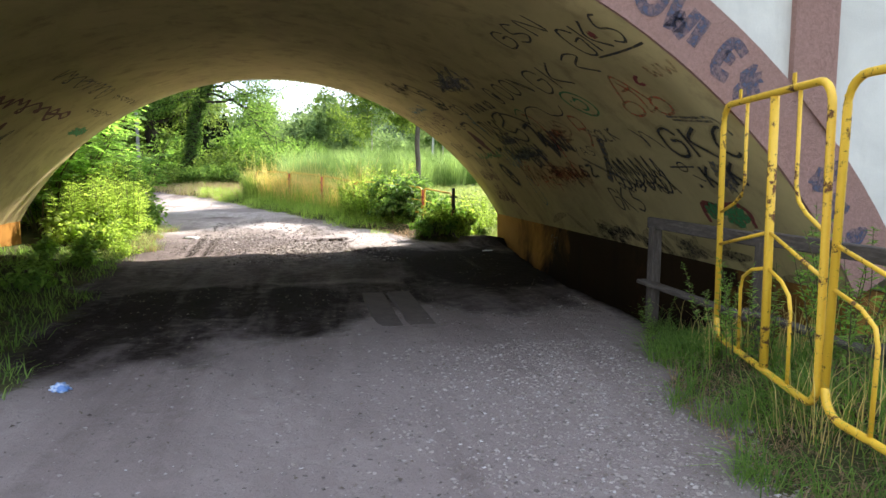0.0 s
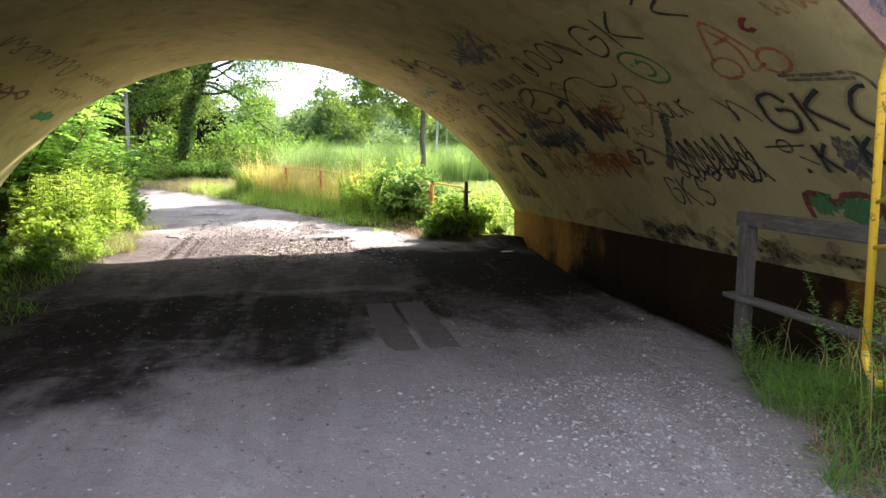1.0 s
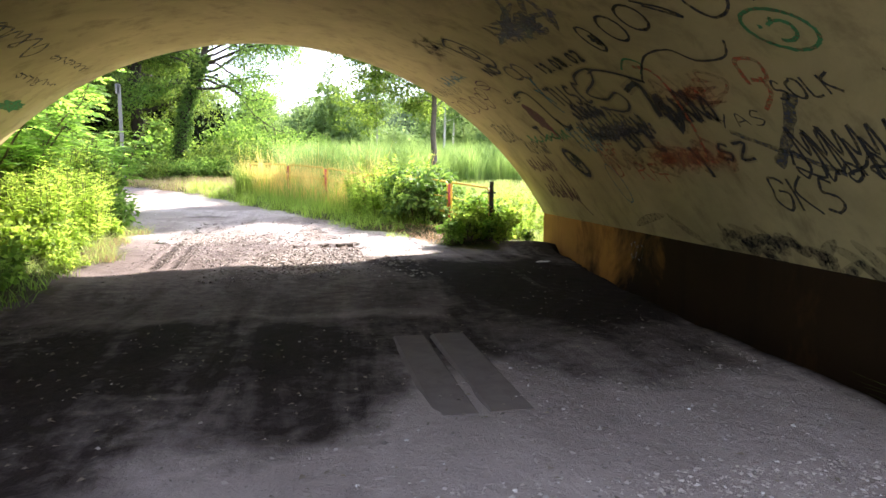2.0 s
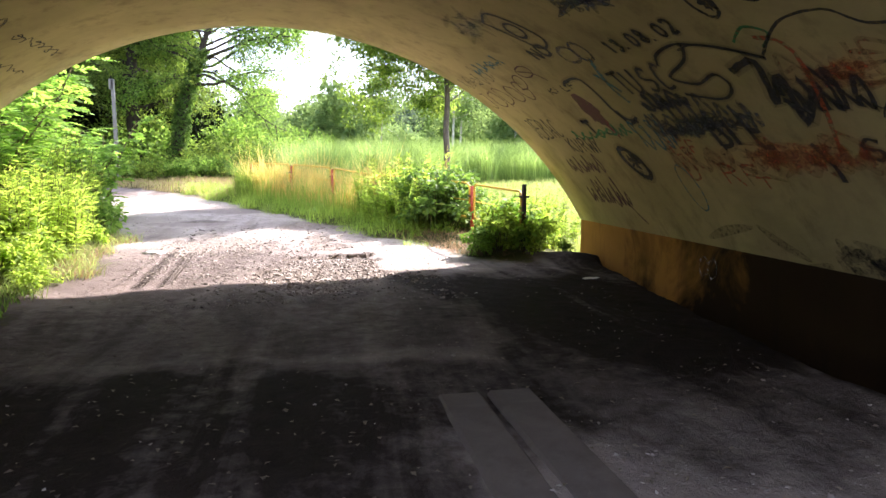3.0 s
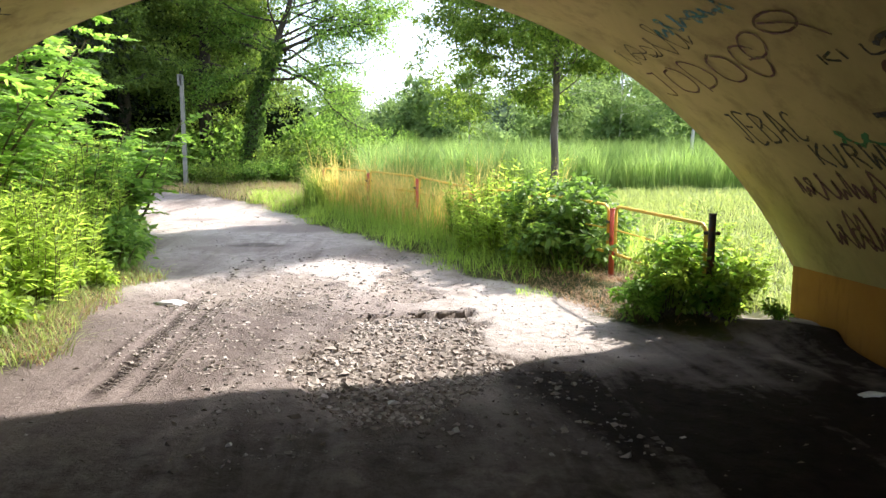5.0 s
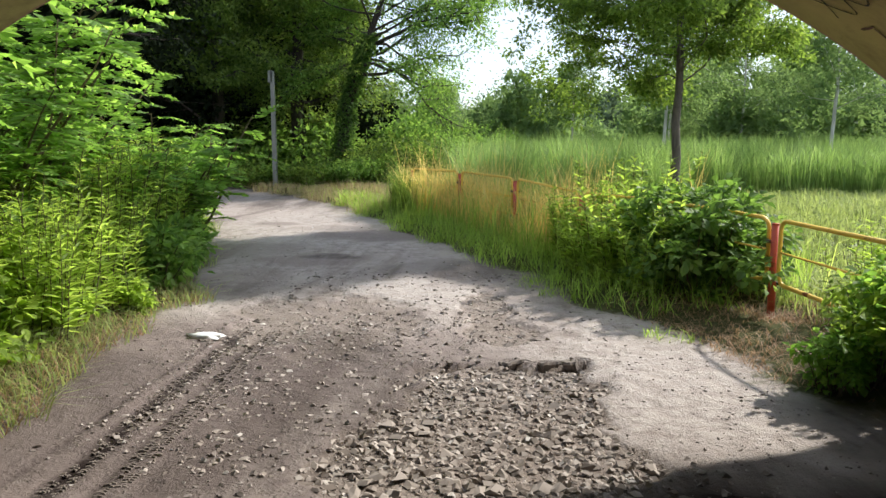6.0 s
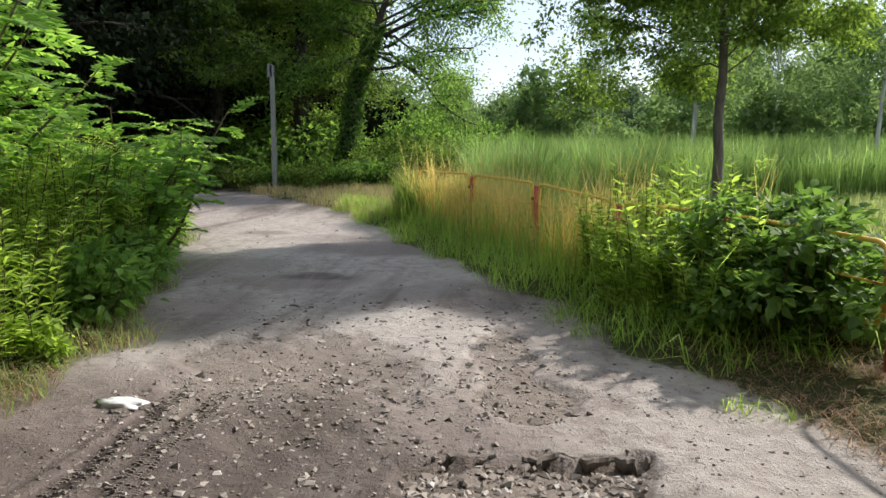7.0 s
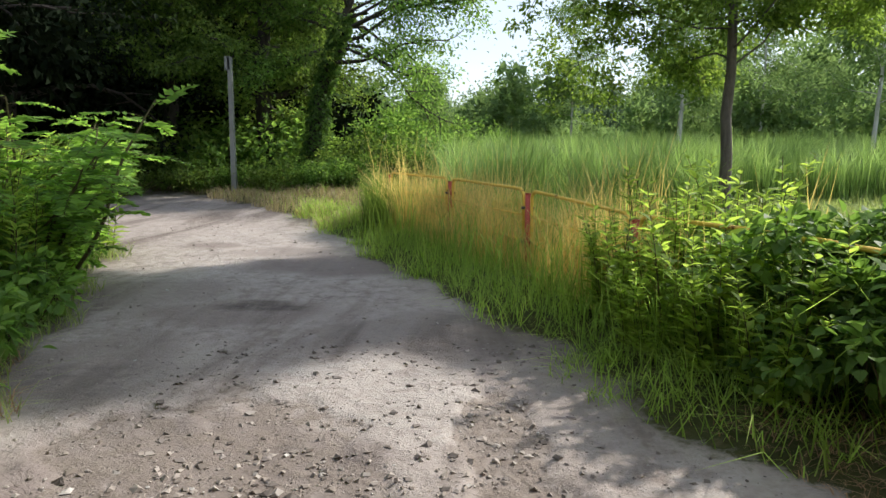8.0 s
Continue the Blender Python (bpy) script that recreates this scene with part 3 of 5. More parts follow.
def beam(name, a, b_, w, h, material, parent, label=""):
    a, b_ = Vector(a), Vector(b_)
    ob = part(name, box_bm(w, h, (b_ - a).length), material, parent, label)
    ob.matrix_basis = Matrix.Translation((a + b_) / 2) @ (b_ - a).to_track_quat("Z", "Y").to_matrix().to_4x4()
    return ob


rail = thing("wooden_railing", (3.25, 5.9, 0), "weathered grey wooden railing beside the gutter", "railing")
line = [(0.0, 0.12), (0.1, -1.33), (0.22, -2.45), (0.3, -4.2)]
for x, y in line:
    z = float(height(3.25 + x, 5.9 + y))
    beam("post", (x, y, z - 0.3), (x + 0.015, y, 1.0), 0.105, 0.09, m_wood, rail)
for (x0, y0), (x1, y1) in zip(line, line[1:]):
    beam("top_rail", (x0, y0 + 0.1, 1.03), (x1, y1 - 0.05, 1.01), 0.05, 0.105, m_wood, rail)
    beam("middle_rail", (x0 - 0.07, y0 + 0.08, 0.47), (x1 - 0.07, y1 - 0.02, 0.42), 0.12, 0.035, m_wood, rail)


def arc(c, r, a0, a1, k=6):
    return [(c[0] + r * math.cos(a), c[1] + r * math.sin(a)) for a in np.linspace(radians(a0), radians(a1), k)]


def barrier(at, turn, lean, flip=False):
    """A tube barrier panel stood on its end: rounded frame, cross tube, bowed bars."""
    w, h, r = 1.62, 1.72, 0.14
    ob = thing("yellow_barrier", at, "chipped yellow tubular steel barrier panel chained by the railing", "barrier", group="barriers at the arch")
    pts = arc((r, r), r, 180, 270) + arc((w - r, r), r, 270, 360) + arc((w - r, h - r), r, 0, 90) + arc((r, h - r), r, 90, 180)
    pts.append(pts[0])
    a = Acc()
    a.tube([(p[0], 0, p[1]) for p in pts], 0.022, 9)
    put("frame", a.mesh("frame", m_yellow, True), ob)
    a = Acc()
    c = w * (0.44 if flip else 0.56)
    a.tube([(c, 0, 0.02), (c, 0, h - 0.02)], 0.027, 9)
    put("upright", a.mesh("upright", m_yellow, True), ob)
    for outer_x in (0.02, w - 0.02):
        mid = (c + outer_x) / 2
        top_x, low_x = (c, outer_x) if flip else (outer_x, c)
        for run in ([(mid, h - 0.02), (mid, h * 0.68), (mid + (top_x - mid) * 0.12, h * 0.63), (mid + (top_x - mid) * 0.4, h * 0.595), (top_x, h * 0.55)],
                    [(low_x, h * 0.38), (low_x + (mid - low_x) * 0.6, h * 0.35), (low_x + (mid - low_x) * 0.92, h * 0.31), (mid, h * 0.26), (mid, 0.02)]):
            a = Acc()
            a.tube([(p[0], 0, p[1]) for p in run], 0.012, 7)
            put("bar", a.mesh("bar", m_yellow, True), ob)
        a = Acc()
        a.tube([(low_x if flip else outer_x, 0, h * (0.51 if flip else 0.41)), (c, 0, h * (0.41 if flip else 0.51))], 0.012, 7)
        put("brace", a.mesh("brace", m_yellow, True), ob)
    for k in (0.2, 0.72):
        ob2 = part("lug", box_bm(0.04, 0.012, 0.07, 0.003), m_yellow, ob)
        ob2.location = (w * k, 0, h + 0.05)
    ob.matrix_basis = Matrix.Translation(at) @ pose(0, 0, 0, 0, 0, turn) @ pose(0, 0, 0, lean, 0, 0)
    return ob


barrier((3.06, 4.66, 0.28), -105, 0.5)
barrier((2.625, 3.03, 0.28), -98, -1.0, True)

# ---- red and yellow fence ----
FENCE = [(3.16, 14.55), (2.89, 16.75), (2.17, 18.25), (1.44, 19.75), (0.58, 21.53), (-0.42, 23.6), (-1.64, 26.15)]
fence = thing("metal_fence", (3.0, 15.5, 0), "low red and yellow tubular fence overgrown with grass", "fence")
O = Vector((3.0, 15.5, 0))


def fence_post(x, y, material, r=0.045, tall=0.92):
    z = float(height(x, y))
    a = Acc()
    a.tube([(x - O.x, y - O.y, z - 0.2), (x - O.x, y - O.y, z + tall)], r, 10)
    a.tube([(x - O.x, y - O.y, z + tall), (x - O.x, y - O.y, z + tall + 0.012)], r * 1.12, 10)
    post = put("post", a.mesh("post", material, True), fence)
    for k in (0.38, 0.82):
        a = Acc()
        a.tube([(x - O.x - 0.07, y - O.y + 0.03, z + tall * k), (x - O.x + 0.07, y - O.y - 0.03, z + tall * k)], 0.018, 6)
        put("bracket", a.mesh("bracket", m_ironblack, True), post)


for k, (x, y) in enumerate(FENCE):
    fence_post(x, y, m_ironblack if k == 0 else m_red, 0.036, 1.0 if k == 0 else 0.92)
for (x0, y0), (x1, y1) in zip(FENCE, FENCE[1:]):
    p, e = Vector((x0, y0, float(height(x0, y0)))), Vector((x1, y1, float(height(x1, y1))))
    if y0 < 15:
        p.z = 0.02
    d = e - p
    p, d = p + d * 0.045 - O, d * 0.91
    lo, hi, r = 0.36, 0.97, 0.1
    L = d.length

    def at(u, z):
        return p + d * (u / L) + Vector((0, 0, z))
    pts = arc((r, lo + r), r, 180, 270) + arc((L - r, lo + r), r, 270, 360) + arc((L - r, hi - r), r, 0, 90) + arc((r, hi - r), r, 90, 180)
    a = Acc()
    a.tube([at(*q) for q in pts + pts[:1]], 0.02, 8)
    fr = put("panel_frame", a.mesh("panel_frame", m_fence, True), fence, "yellow tube panel")
    a = Acc()
    a.tube([at(0.02, (lo + hi) / 2), at(L - 0.02, (lo + hi) / 2)], 0.012, 6)
    put("rail", a.mesh("rail", m_fence, True), fr)

# ---- concrete pole ----
pole = thing("concrete_pole", (-7.2, 33.6, float(height(-7.2, 33.6))), "slim grey concrete pole among the trees", "pole")
part("shaft", prism([(-0.07, -0.3), (-0.055, 3.9), (0.055, 3.9), (0.07, -0.3)], -0.07, 0.07), m_concrete, pole)
ob = part("cap", box_bm(0.16, 0.14, 0.4, 0.01), m_concrete, pole)
ob.location = (-0.06, 0, 3.72)


# ---- trees ----
def bend(rng, p, d, length, k, wob, lift=0.0):
    pts = [np.array(p, float)]
    d = unit(np.array(d, float))
    for _ in range(k):
        d = unit(d + rng.normal(size=3) * wob + np.array([0, 0, lift]))
        pts.append(pts[-1] + d * length / k)
    return np.array(pts), d


def make_tree(name, at, label, trunk_pts, r0, limbs, limb_len, rng_seed, leaf_m, bark_m, leaf=0.07, per_twig=26, twigs=5, spread=0.42, limb_from=0.35, limb_up=0.25, droop=-0.02, category="tree", group="", ivy=0, thin=0.0, bare=0.25, flat=0.62, limb_r=0.5, boughs=()):
    rng = np.random.default_rng(rng_seed)
    ob = thing(name, at, label, category, group)
    wood, tips = Acc(), []
    tp = np.array(trunk_pts, float)
    s = np.linspace(0, 1, 14)
    k = np.linspace(0, 1, len(tp))
    tr = np.stack([np.interp(s, k, tp[:, c]) for c in range(3)], 1) + rng.normal(size=(14, 3)) * r0 * 0.15
    rad = r0 * (1 - 0.82 * s)
    rad[0] *= 1.35
    wood.tube(tr, rad, 9)
    for i in range(-len(boughs), limbs):
        u = limb_from + (1 - limb_from) * (i + rng.uniform(0, 0.8)) / limbs
        u = min(u, 0.99) if i >= 0 else boughs[i][0]
        p = np.array([np.interp(u, s, tr[:, c]) for c in range(3)])
        a = i * 2.4 + rng.uniform(-0.5, 0.5)
        L = limb_len * (1.05 - 0.55 * ((u - limb_from) / (1 - limb_from + 1e-6)) ** 1.5) * rng.uniform(0.7, 1.15)
        d = (math.cos(a), math.sin(a), limb_up + 0.5 * u * rng.uniform(0.5, 1.3))
        if i < 0:
            d, L = boughs[i][1], boughs[i][2]
        pts, dd = bend(rng, p, d, L, 6, 0.24, droop)
        rr = max(0.012, np.interp(u, s, rad) * limb_r)
        wood.tube(pts, np.linspace(rr, rr * 0.25, 7), 6, False)
        for w in range(twigs):
            v = bare + (1 - bare) * (w + rng.uniform(0, 1)) / twigs
            q = np.array([np.interp(v, np.linspace(0, 1, 7), pts[:, c]) for c in range(3)])
            td = unit(rng.normal(size=3) * np.array([1, 1, 0.55]) + dd * 0.9)
            tl = L * rng.uniform(0.22, 0.42)
            tw, _ = bend(rng, q, td, tl, 4, 0.25, droop)
            wood.tube(tw, np.linspace(rr * 0.35, 0.004, 5), 4, False)
            for c in tw[1:]:
                tips.append(c)
    put("trunk", wood.mesh("trunk", bark_m, True), ob)
    tips = np.array(tips)
    n = len(tips) * per_twig
    c = np.repeat(tips, per_twig, 0)
    off = rng.normal(size=(n, 3)) * np.array([1, 1, flat]) * spread * rng.uniform(0.3, 1, (n, 1))
    pts = c + off
    if thin:
        keep = rng.random(n) > thin
        pts, off = pts[keep], off[keep]
    n = len(pts)
    v, f = leaves(pts, unit(off) + rand_dirs(rng, n) * 0.8 + np.array([0, 0, -0.35]), rand_dirs(rng, n) + np.array([0, 0, 1.0]), leaf * rng.uniform(0.6, 1.4, n), leaf * 0.62 * rng.uniform(0.7, 1.3, n))
    put("crown", mesh_of("crown", v, f, leaf_m), ob)
    if ivy:
        u = rng.uniform(0, 0.62, ivy)
        p = np.stack([np.interp(u, s, tr[:, c]) for c in range(3)], 1)
        d = rand_dirs(rng, ivy) * np.array([1, 1, 0.3])
        p = p + d * (r0 * (1.05 + 0.75 * rng.random((ivy, 1)) ** 2 * (1 - u[:, None])))
        v, f = leaves(p, d + np.array([0, 0, -0.7]), d + rand_dirs(rng, ivy) * 0.4, 0.11 * rng.uniform(0.6, 1.3, ivy), 0.1 * rng.uniform(0.7, 1.3, ivy))
        put("ivy", mesh_of("ivy", v, f, m_ivy), ob, "ivy climbing the trunk")
    return ob


def gz_at(x, y):
    return float(height(x, y))


make_tree("alder_tree", (4.17, 25.3, gz_at(4.17, 25.3)), "slender grey-barked alder at the edge of the reeds", [(0, 0, -0.2), (0.0, 0, 3), (-0.03, 0.03, 6), (-0.05, 0.0, 8.9)], 0.11, 46, 3.25, 11, m_leaf_alder, m_bark, leaf=0.095, per_twig=64, twigs=10, spread=0.25, limb_from=0.31, limb_up=0.14, droop=0.0, bare=0.3, flat=0.4, limb_r=0.24)
make_tree("leaning_tree", (-5.5, 35.6, gz_at(-5.5, 35.6)), "leaning ivy-clad tree with open airy crown", [(0, 0, -0.2), (0.35, 0, 2.0), (0.72, 0, 3.8), (1.3, 0, 5.2), (1.9, -0.1, 6.9), (2.7, 0, 10.0)], 0.25, 12, 3.6, 12, m_leaf_mid, m_darkbark, leaf=0.11, per_twig=30, twigs=10, spread=0.36, limb_from=0.56, limb_up=0.2, ivy=5200, bare=0.36, flat=0.5, limb_r=0.42,
          boughs=[(0.42, (1, -0.1, 0.0), 4.0), (0.46, (1, -0.4, 0.2), 4.8), (0.5, (1, 0.3, 0.05), 5.0), (0.47, (-0.9, -0.2, 0.45), 2.8), (0.55, (1, -0.1, 0.35), 4.8), (0.6, (0.8, -0.5, 0.4), 4.2), (0.53, (-0.8, 0.4, 0.7), 2.6), (0.5, (1, -0.2, -0.2), 4.6), (0.57, (1, 0.15, 0.0), 4.6), (0.63, (1, -0.3, 0.22), 4.4), (0.69, (1, 0.2, 0.12), 4.2), (0.75, (1, 0.0, -0.08), 4.4)])
make_tree("oak_tree", (-7.4, 37.2, gz_at(-7.4, 37.2)), "dark trunked tree with dense hanging olive crown", [(0, 0, -0.2), (0, 0.1, 3.5), (0.1, 0, 7), (0.2, 0, 12)], 0.34, 36, 3.5, 13, m_leaf_oak, m_darkbark, leaf=0.13, per_twig=44, twigs=9, spread=0.42, limb_from=0.27, limb_up=0.0, droop=-0.05, flat=0.5)
make_tree("oak_tree", (-10.3, 36.2, gz_at(-10.3, 36.2)), "dark trunked tree with dense hanging olive crown", [(0, 0, -0.2), (0.1, 0.1, 4), (0.0, 0, 8), (0.1, 0, 12)], 0.28, 30, 2.9, 18, m_leaf_oak, m_darkbark, leaf=0.13, per_twig=40, twigs=8, spread=0.42, limb_from=0.3, limb_up=0.0, droop=-0.05, flat=0.5)
# crowns at the bend, with woodland shade put into the leaf colour
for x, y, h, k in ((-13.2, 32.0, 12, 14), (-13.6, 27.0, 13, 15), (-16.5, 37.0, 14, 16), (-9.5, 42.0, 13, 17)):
    make_tree("oak_tree", (x, y, gz_at(x, y)), "dark trunked tree with dense crown, deep shade painted into its leaves", [(0, 0, -0.2), (0.2, 0.1, 4), (0.1, 0, 8), (0.0, 0, h)], 0.4, 28, 4.4, k, m_leaf_shade, m_darkbark, leaf=0.2, per_twig=26, twigs=7, spread=0.65, limb_from=0.24, limb_up=0.05, limb_r=0.3)
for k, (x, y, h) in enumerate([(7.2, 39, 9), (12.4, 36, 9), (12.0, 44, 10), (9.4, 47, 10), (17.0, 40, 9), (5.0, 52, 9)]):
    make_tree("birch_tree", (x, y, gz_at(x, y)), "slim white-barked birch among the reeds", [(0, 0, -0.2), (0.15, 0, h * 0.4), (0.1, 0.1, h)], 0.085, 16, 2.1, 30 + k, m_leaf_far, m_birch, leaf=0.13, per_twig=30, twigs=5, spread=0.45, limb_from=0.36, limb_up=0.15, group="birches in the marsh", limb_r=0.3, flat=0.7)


# ---- undergrowth ----
def weed_meshes(seed, stems, tall, leaf_l, leaf_w, leaf_m, radius, per=34):
    """Upright stems with narrow leaves all the way up."""
    rng = np.random.default_rng(seed)
    wood = Acc()
    P, A, N, L = [], [], [], []
    for _ in range(stems):
        a, r = rng.uniform(0, 6.28), radius * math.sqrt(rng.random())
        h = tall * rng.uniform(0.65, 1.08) * (1 - 0.22 * r / radius)
        pts, _d = bend(rng, (r * math.cos(a), r * math.sin(a), -0.05), (0.16 * math.cos(a), 0.16 * math.sin(a), 1), h, 5, 0.07)
        wood.tube(pts, np.linspace(0.008, 0.003, 6), 4, False)
        u = np.sort(rng.uniform(0.12, 1.0, per))
        q = np.stack([np.interp(u, np.linspace(0, 1, 6), pts[:, c]) for c in range(3)], 1)
        th = np.arange(per) * 2.4 + a
        d = np.stack([np.cos(th), np.sin(th), rng.uniform(0.1, 0.9, per)], 1)
        P.append(q), A.append(d), N.append(np.tile([0, 0, 1.0], (per, 1)) + rand_dirs(rng, per) * 0.35)
        L.append(leaf_l * rng.uniform(0.6, 1.25, per) * (1.1 - 0.55 * u ** 2))
    P, A, N, L = np.concatenate(P), np.concatenate(A), np.concatenate(N), np.concatenate(L)
    v, f = leaves(P, A, N, L, L * leaf_w / leaf_l, fine=leaf_w > 0.05)
    return wood.mesh("stalk", m_stem, True), mesh_of("foliage", v, f, leaf_m)


def bush_meshes(seed, rx, ry, rz, balls, per, leaf, leaf_m, wide=0.75, fine=True):
    """A bush of leafy boughs: clumps of broad leaves on bent stems, uneven outline."""
    rng = np.random.default_rng(seed)
    wood = Acc()
    P, D = [], []
    for _ in range(balls):
        d = rand_dirs(rng, 1)[0]
        d[2] = abs(d[2])
        c = d * np.array([rx, ry, rz]) * rng.uniform(0.35, 1.22) + np.array([0, 0, rz * 0.1])
        pts, _d = bend(rng, (c[0] * 0.25, c[1] * 0.25, -0.08), (c[0] * 0.6, c[1] * 0.6, c[2] + 0.2), np.linalg.norm(c) * 1.05, 5, 0.12)
        wood.tube(pts, np.linspace(0.012, 0.004, 6), 4, False)
        r = 0.24 * (rx + ry) * rng.uniform(0.35, 0.75)
        o = rng.normal(size=(per, 3)) * np.array([1, 1, 0.75]) * r * 0.6
        P.append(pts[-1] + o), D.append(o)
    P, D = np.concatenate(P), np.concatenate(D)
    keep = P[:, 2] > 0.02
    P, D = P[keep], D[keep]
    n = len(P)
    v, f = leaves(P, unit(D) + rand_dirs(rng, n) * 0.5 + np.array([0, 0, -0.25]), rand_dirs(rng, n) * 0.6 + np.array([0, 0, 1.0]), leaf * rng.uniform(0.55, 1.35, n), leaf * wide * rng.uniform(0.8, 1.2, n), fine=fine)
    return wood.mesh("stalk", m_stem, True), mesh_of("foliage", v, f, leaf_m)


def frond_meshes(seed, tall, lean, fronds, leaf_m, frond_l=0.5, arms=5, reach=1.0):
    """A sumac-like shrub: bent stems that carry feathered leaves."""
    rng = np.random.default_rng(seed)
    wood = Acc()
    P, A, N, L = [], [], [], []
    for k in range(arms):
        a = k * 2.4 + rng.uniform(-0.4, 0.4)
        d0 = (0.45 * math.cos(a) * reach + lean[0], 0.45 * math.sin(a) * reach + lean[1], 1)
        pts, dd = bend(rng, (0.15 * math.cos(a), 0.15 * math.sin(a), -0.1), d0, tall * rng.uniform(0.6, 1.1), 7, 0.13)
        wood.tube(pts, np.linspace(0.03, 0.008, 8), 5, False)
        for i in range(fronds):
            u = 0.25 + 0.75 * (i + rng.random()) / fronds
            q = np.array([np.interp(u, np.linspace(0, 1, 8), pts[:, c]) for c in range(3)])
            th = i * 2.4 + a
            fd = np.array([math.cos(th), math.sin(th), rng.uniform(0.1, 0.7)])
            fp, _e = bend(rng, q, fd, frond_l * rng.uniform(0.7, 1.25), 6, 0.06, -0.13)
            wood.tube(fp, np.linspace(0.005, 0.002, 7), 3, False)
            m = 9
            for side in (-1, 1):
                w = np.linspace(0.16, 1.0, m)
                c = np.stack([np.interp(w, np.linspace(0, 1, 7), fp[:, j]) for j in range(3)], 1)
                t = unit(np.gradient(c, axis=0))
                s = unit(np.cross(t, np.array([0, 0, 1.0]))) * side
                P.append(c), A.append(s + t * 0.45 + np.array([0, 0, -0.12]) + rng.normal(size=(m, 3)) * 0.12)
                N.append(np.cross(t, s) * side + rng.normal(size=(m, 3)) * 0.2 + np.array([0, 0, 0.6]))
                L.append(frond_l * 0.3 * np.sin(np.linspace(0.75, 2.75, m)) * rng.uniform(0.85, 1.15, m))
    P, A, N, L = np.concatenate(P), np.concatenate(A), np.concatenate(N), np.concatenate(L)
    v, f = leaves(P, A, N, L, L * 0.4, 0.12)
    return wood.mesh("stalk", m_stem, True), mesh_of("foliage", v, f, leaf_m)


def plant(name, meshes, at, label, category, group, turn=0.0, size=1.0):
    ob = thing(name, label=label, category=category, group=group)
    tagged(put("stalk", meshes[0], ob), kind="stuff")
    tagged(put("foliage", meshes[1], ob), kind="stuff")
    ob.matrix_basis = Matrix.Translation((at[0], at[1], gz_at(*at[:2]))) @ pose(0, 0, 0, 0, 0, turn) @ Matrix.Diagonal((size, size, size, 1))
    return ob


rnd = random.Random(5)
weeds = [weed_meshes(40 + k, 19, 1.75, 0.17, 0.042, m_leaf_yel, 0.55, 46) for k in range(4)]
for y in np.arange(15.0, 23.4, 0.62):
    for row in range(4):
        x = float(np.interp(y, LEFT_Y, LEFT_X)) - 0.72 - row * 0.72 + rnd.uniform(-0.2, 0.2)
        if x < -4.75 - 0.36 * (y - 15):
            continue
        plant("goldenrod_clump", rnd.choice(weeds), (x, y + rnd.uniform(-0.25, 0.25)), "tall leafy green goldenrod stems beside the track", "weed", "goldenrod by the track", rnd.uniform(0, 360), (rnd.uniform(0.72, 0.95) + 0.1 * row) * (1.0 + 0.22 * min(1.0, max(0.0, (y - 16) / 2))))
edge_weed = [bush_meshes(56 + k, 0.4, 0.4, 0.55, 20, 24, 0.11, m_leaf if k else m_leaf_mid, 0.6) for k in range(2)]
for y in np.arange(17.6, 23.0, 0.42):
    x = float(np.interp(y, LEFT_Y, LEFT_X)) - 0.36 + rnd.uniform(-0.12, 0.12)
    plant("edge_weed", rnd.choice(edge_weed), (x, y), "broad-leaved weeds hanging over the edge of the track", "weed", "weeds at the track's edge", rnd.uniform(0, 360), rnd.uniform(0.7, 1.15))
shade_weed = [bush_meshes(54 + k, 0.4, 0.4, 0.5, 16, 16, 0.15, m_leaf, 0.8) for k in range(2)]
weed_low = [bush_meshes(50 + k, 0.45, 0.45, 0.5, 22, 26, 0.1, m_leaf_yel, 0.8) for k in range(3)]
for x, y, s in [(-3.6, 13.6, 0.7), (-4.1, 14.0, 0.85), (-3.5, 14.4, 0.8), (-4.3, 14.7, 1.0), (-4.6, 14.9, 0.9), (-3.9, 15.0, 1.1), (-4.6, 15.4, 1.1), (-4.2, 15.6, 1.2), (-3.65, 15.7, 0.7), (-3.5, 16.6, 0.6), (-4.9, 15.8, 1.0), (-4.5, 14.3, 0.6), (-3.2, 13.2, 0.5), (-3.35, 13.7, 0.6), (-3.1, 12.75, 0.4)]:
    plant("bramble_bush", rnd.choice(weed_low), (x, y), "yellow-green broad-leaved bramble at the foot of the arch", "bush", "brambles by the arch", rnd.uniform(0, 360), s)
for x, y, s in [(3.75, 14.35, 0.3), (-2.6, 5.6, 0.5), (-2.95, 5.2, 0.6), (-2.9, 6.3, 0.6), (-3.1, 7.2, 0.6), (-3.6, 6.6, 0.8), (-3.3, 9.2, 0.6), (-3.5, 12.2, 0.7), (-3.3, 11.2, 0.5), (-3.3, 5.6, 0.7), (-3.6, 8.0, 0.5), (-3.5, 10.2, 0.5), (-3.9, 11.6, 0.6)]:
    plant("bramble_bush", rnd.choice(shade_weed), (x, y), "low broad-leaved weeds in the shade of the arch", "bush", "shaded weeds", rnd.uniform(0, 360), s)
sumac = [frond_meshes(60 + k, 3.7, (0.1, 0.0), 30, m_leaf, 0.62, 9) for k in range(2)]
for x, y, s, t in [(-5.6, 16.6, 1.0, 0), (-5.7, 17.7, 0.92, 90), (-5.3, 17.1, 0.78, 150), (-6.6, 17.6, 1.3, 200), (-7.2, 16.9, 0.95, 130), (-8.2, 17.6, 1.1, 300)]:
    plant("sumac_shrub", rnd.choice(sumac), (x, y), "tall sumac shrub with feathered bright green leaves", "shrub", "sumacs by the track", t, s)
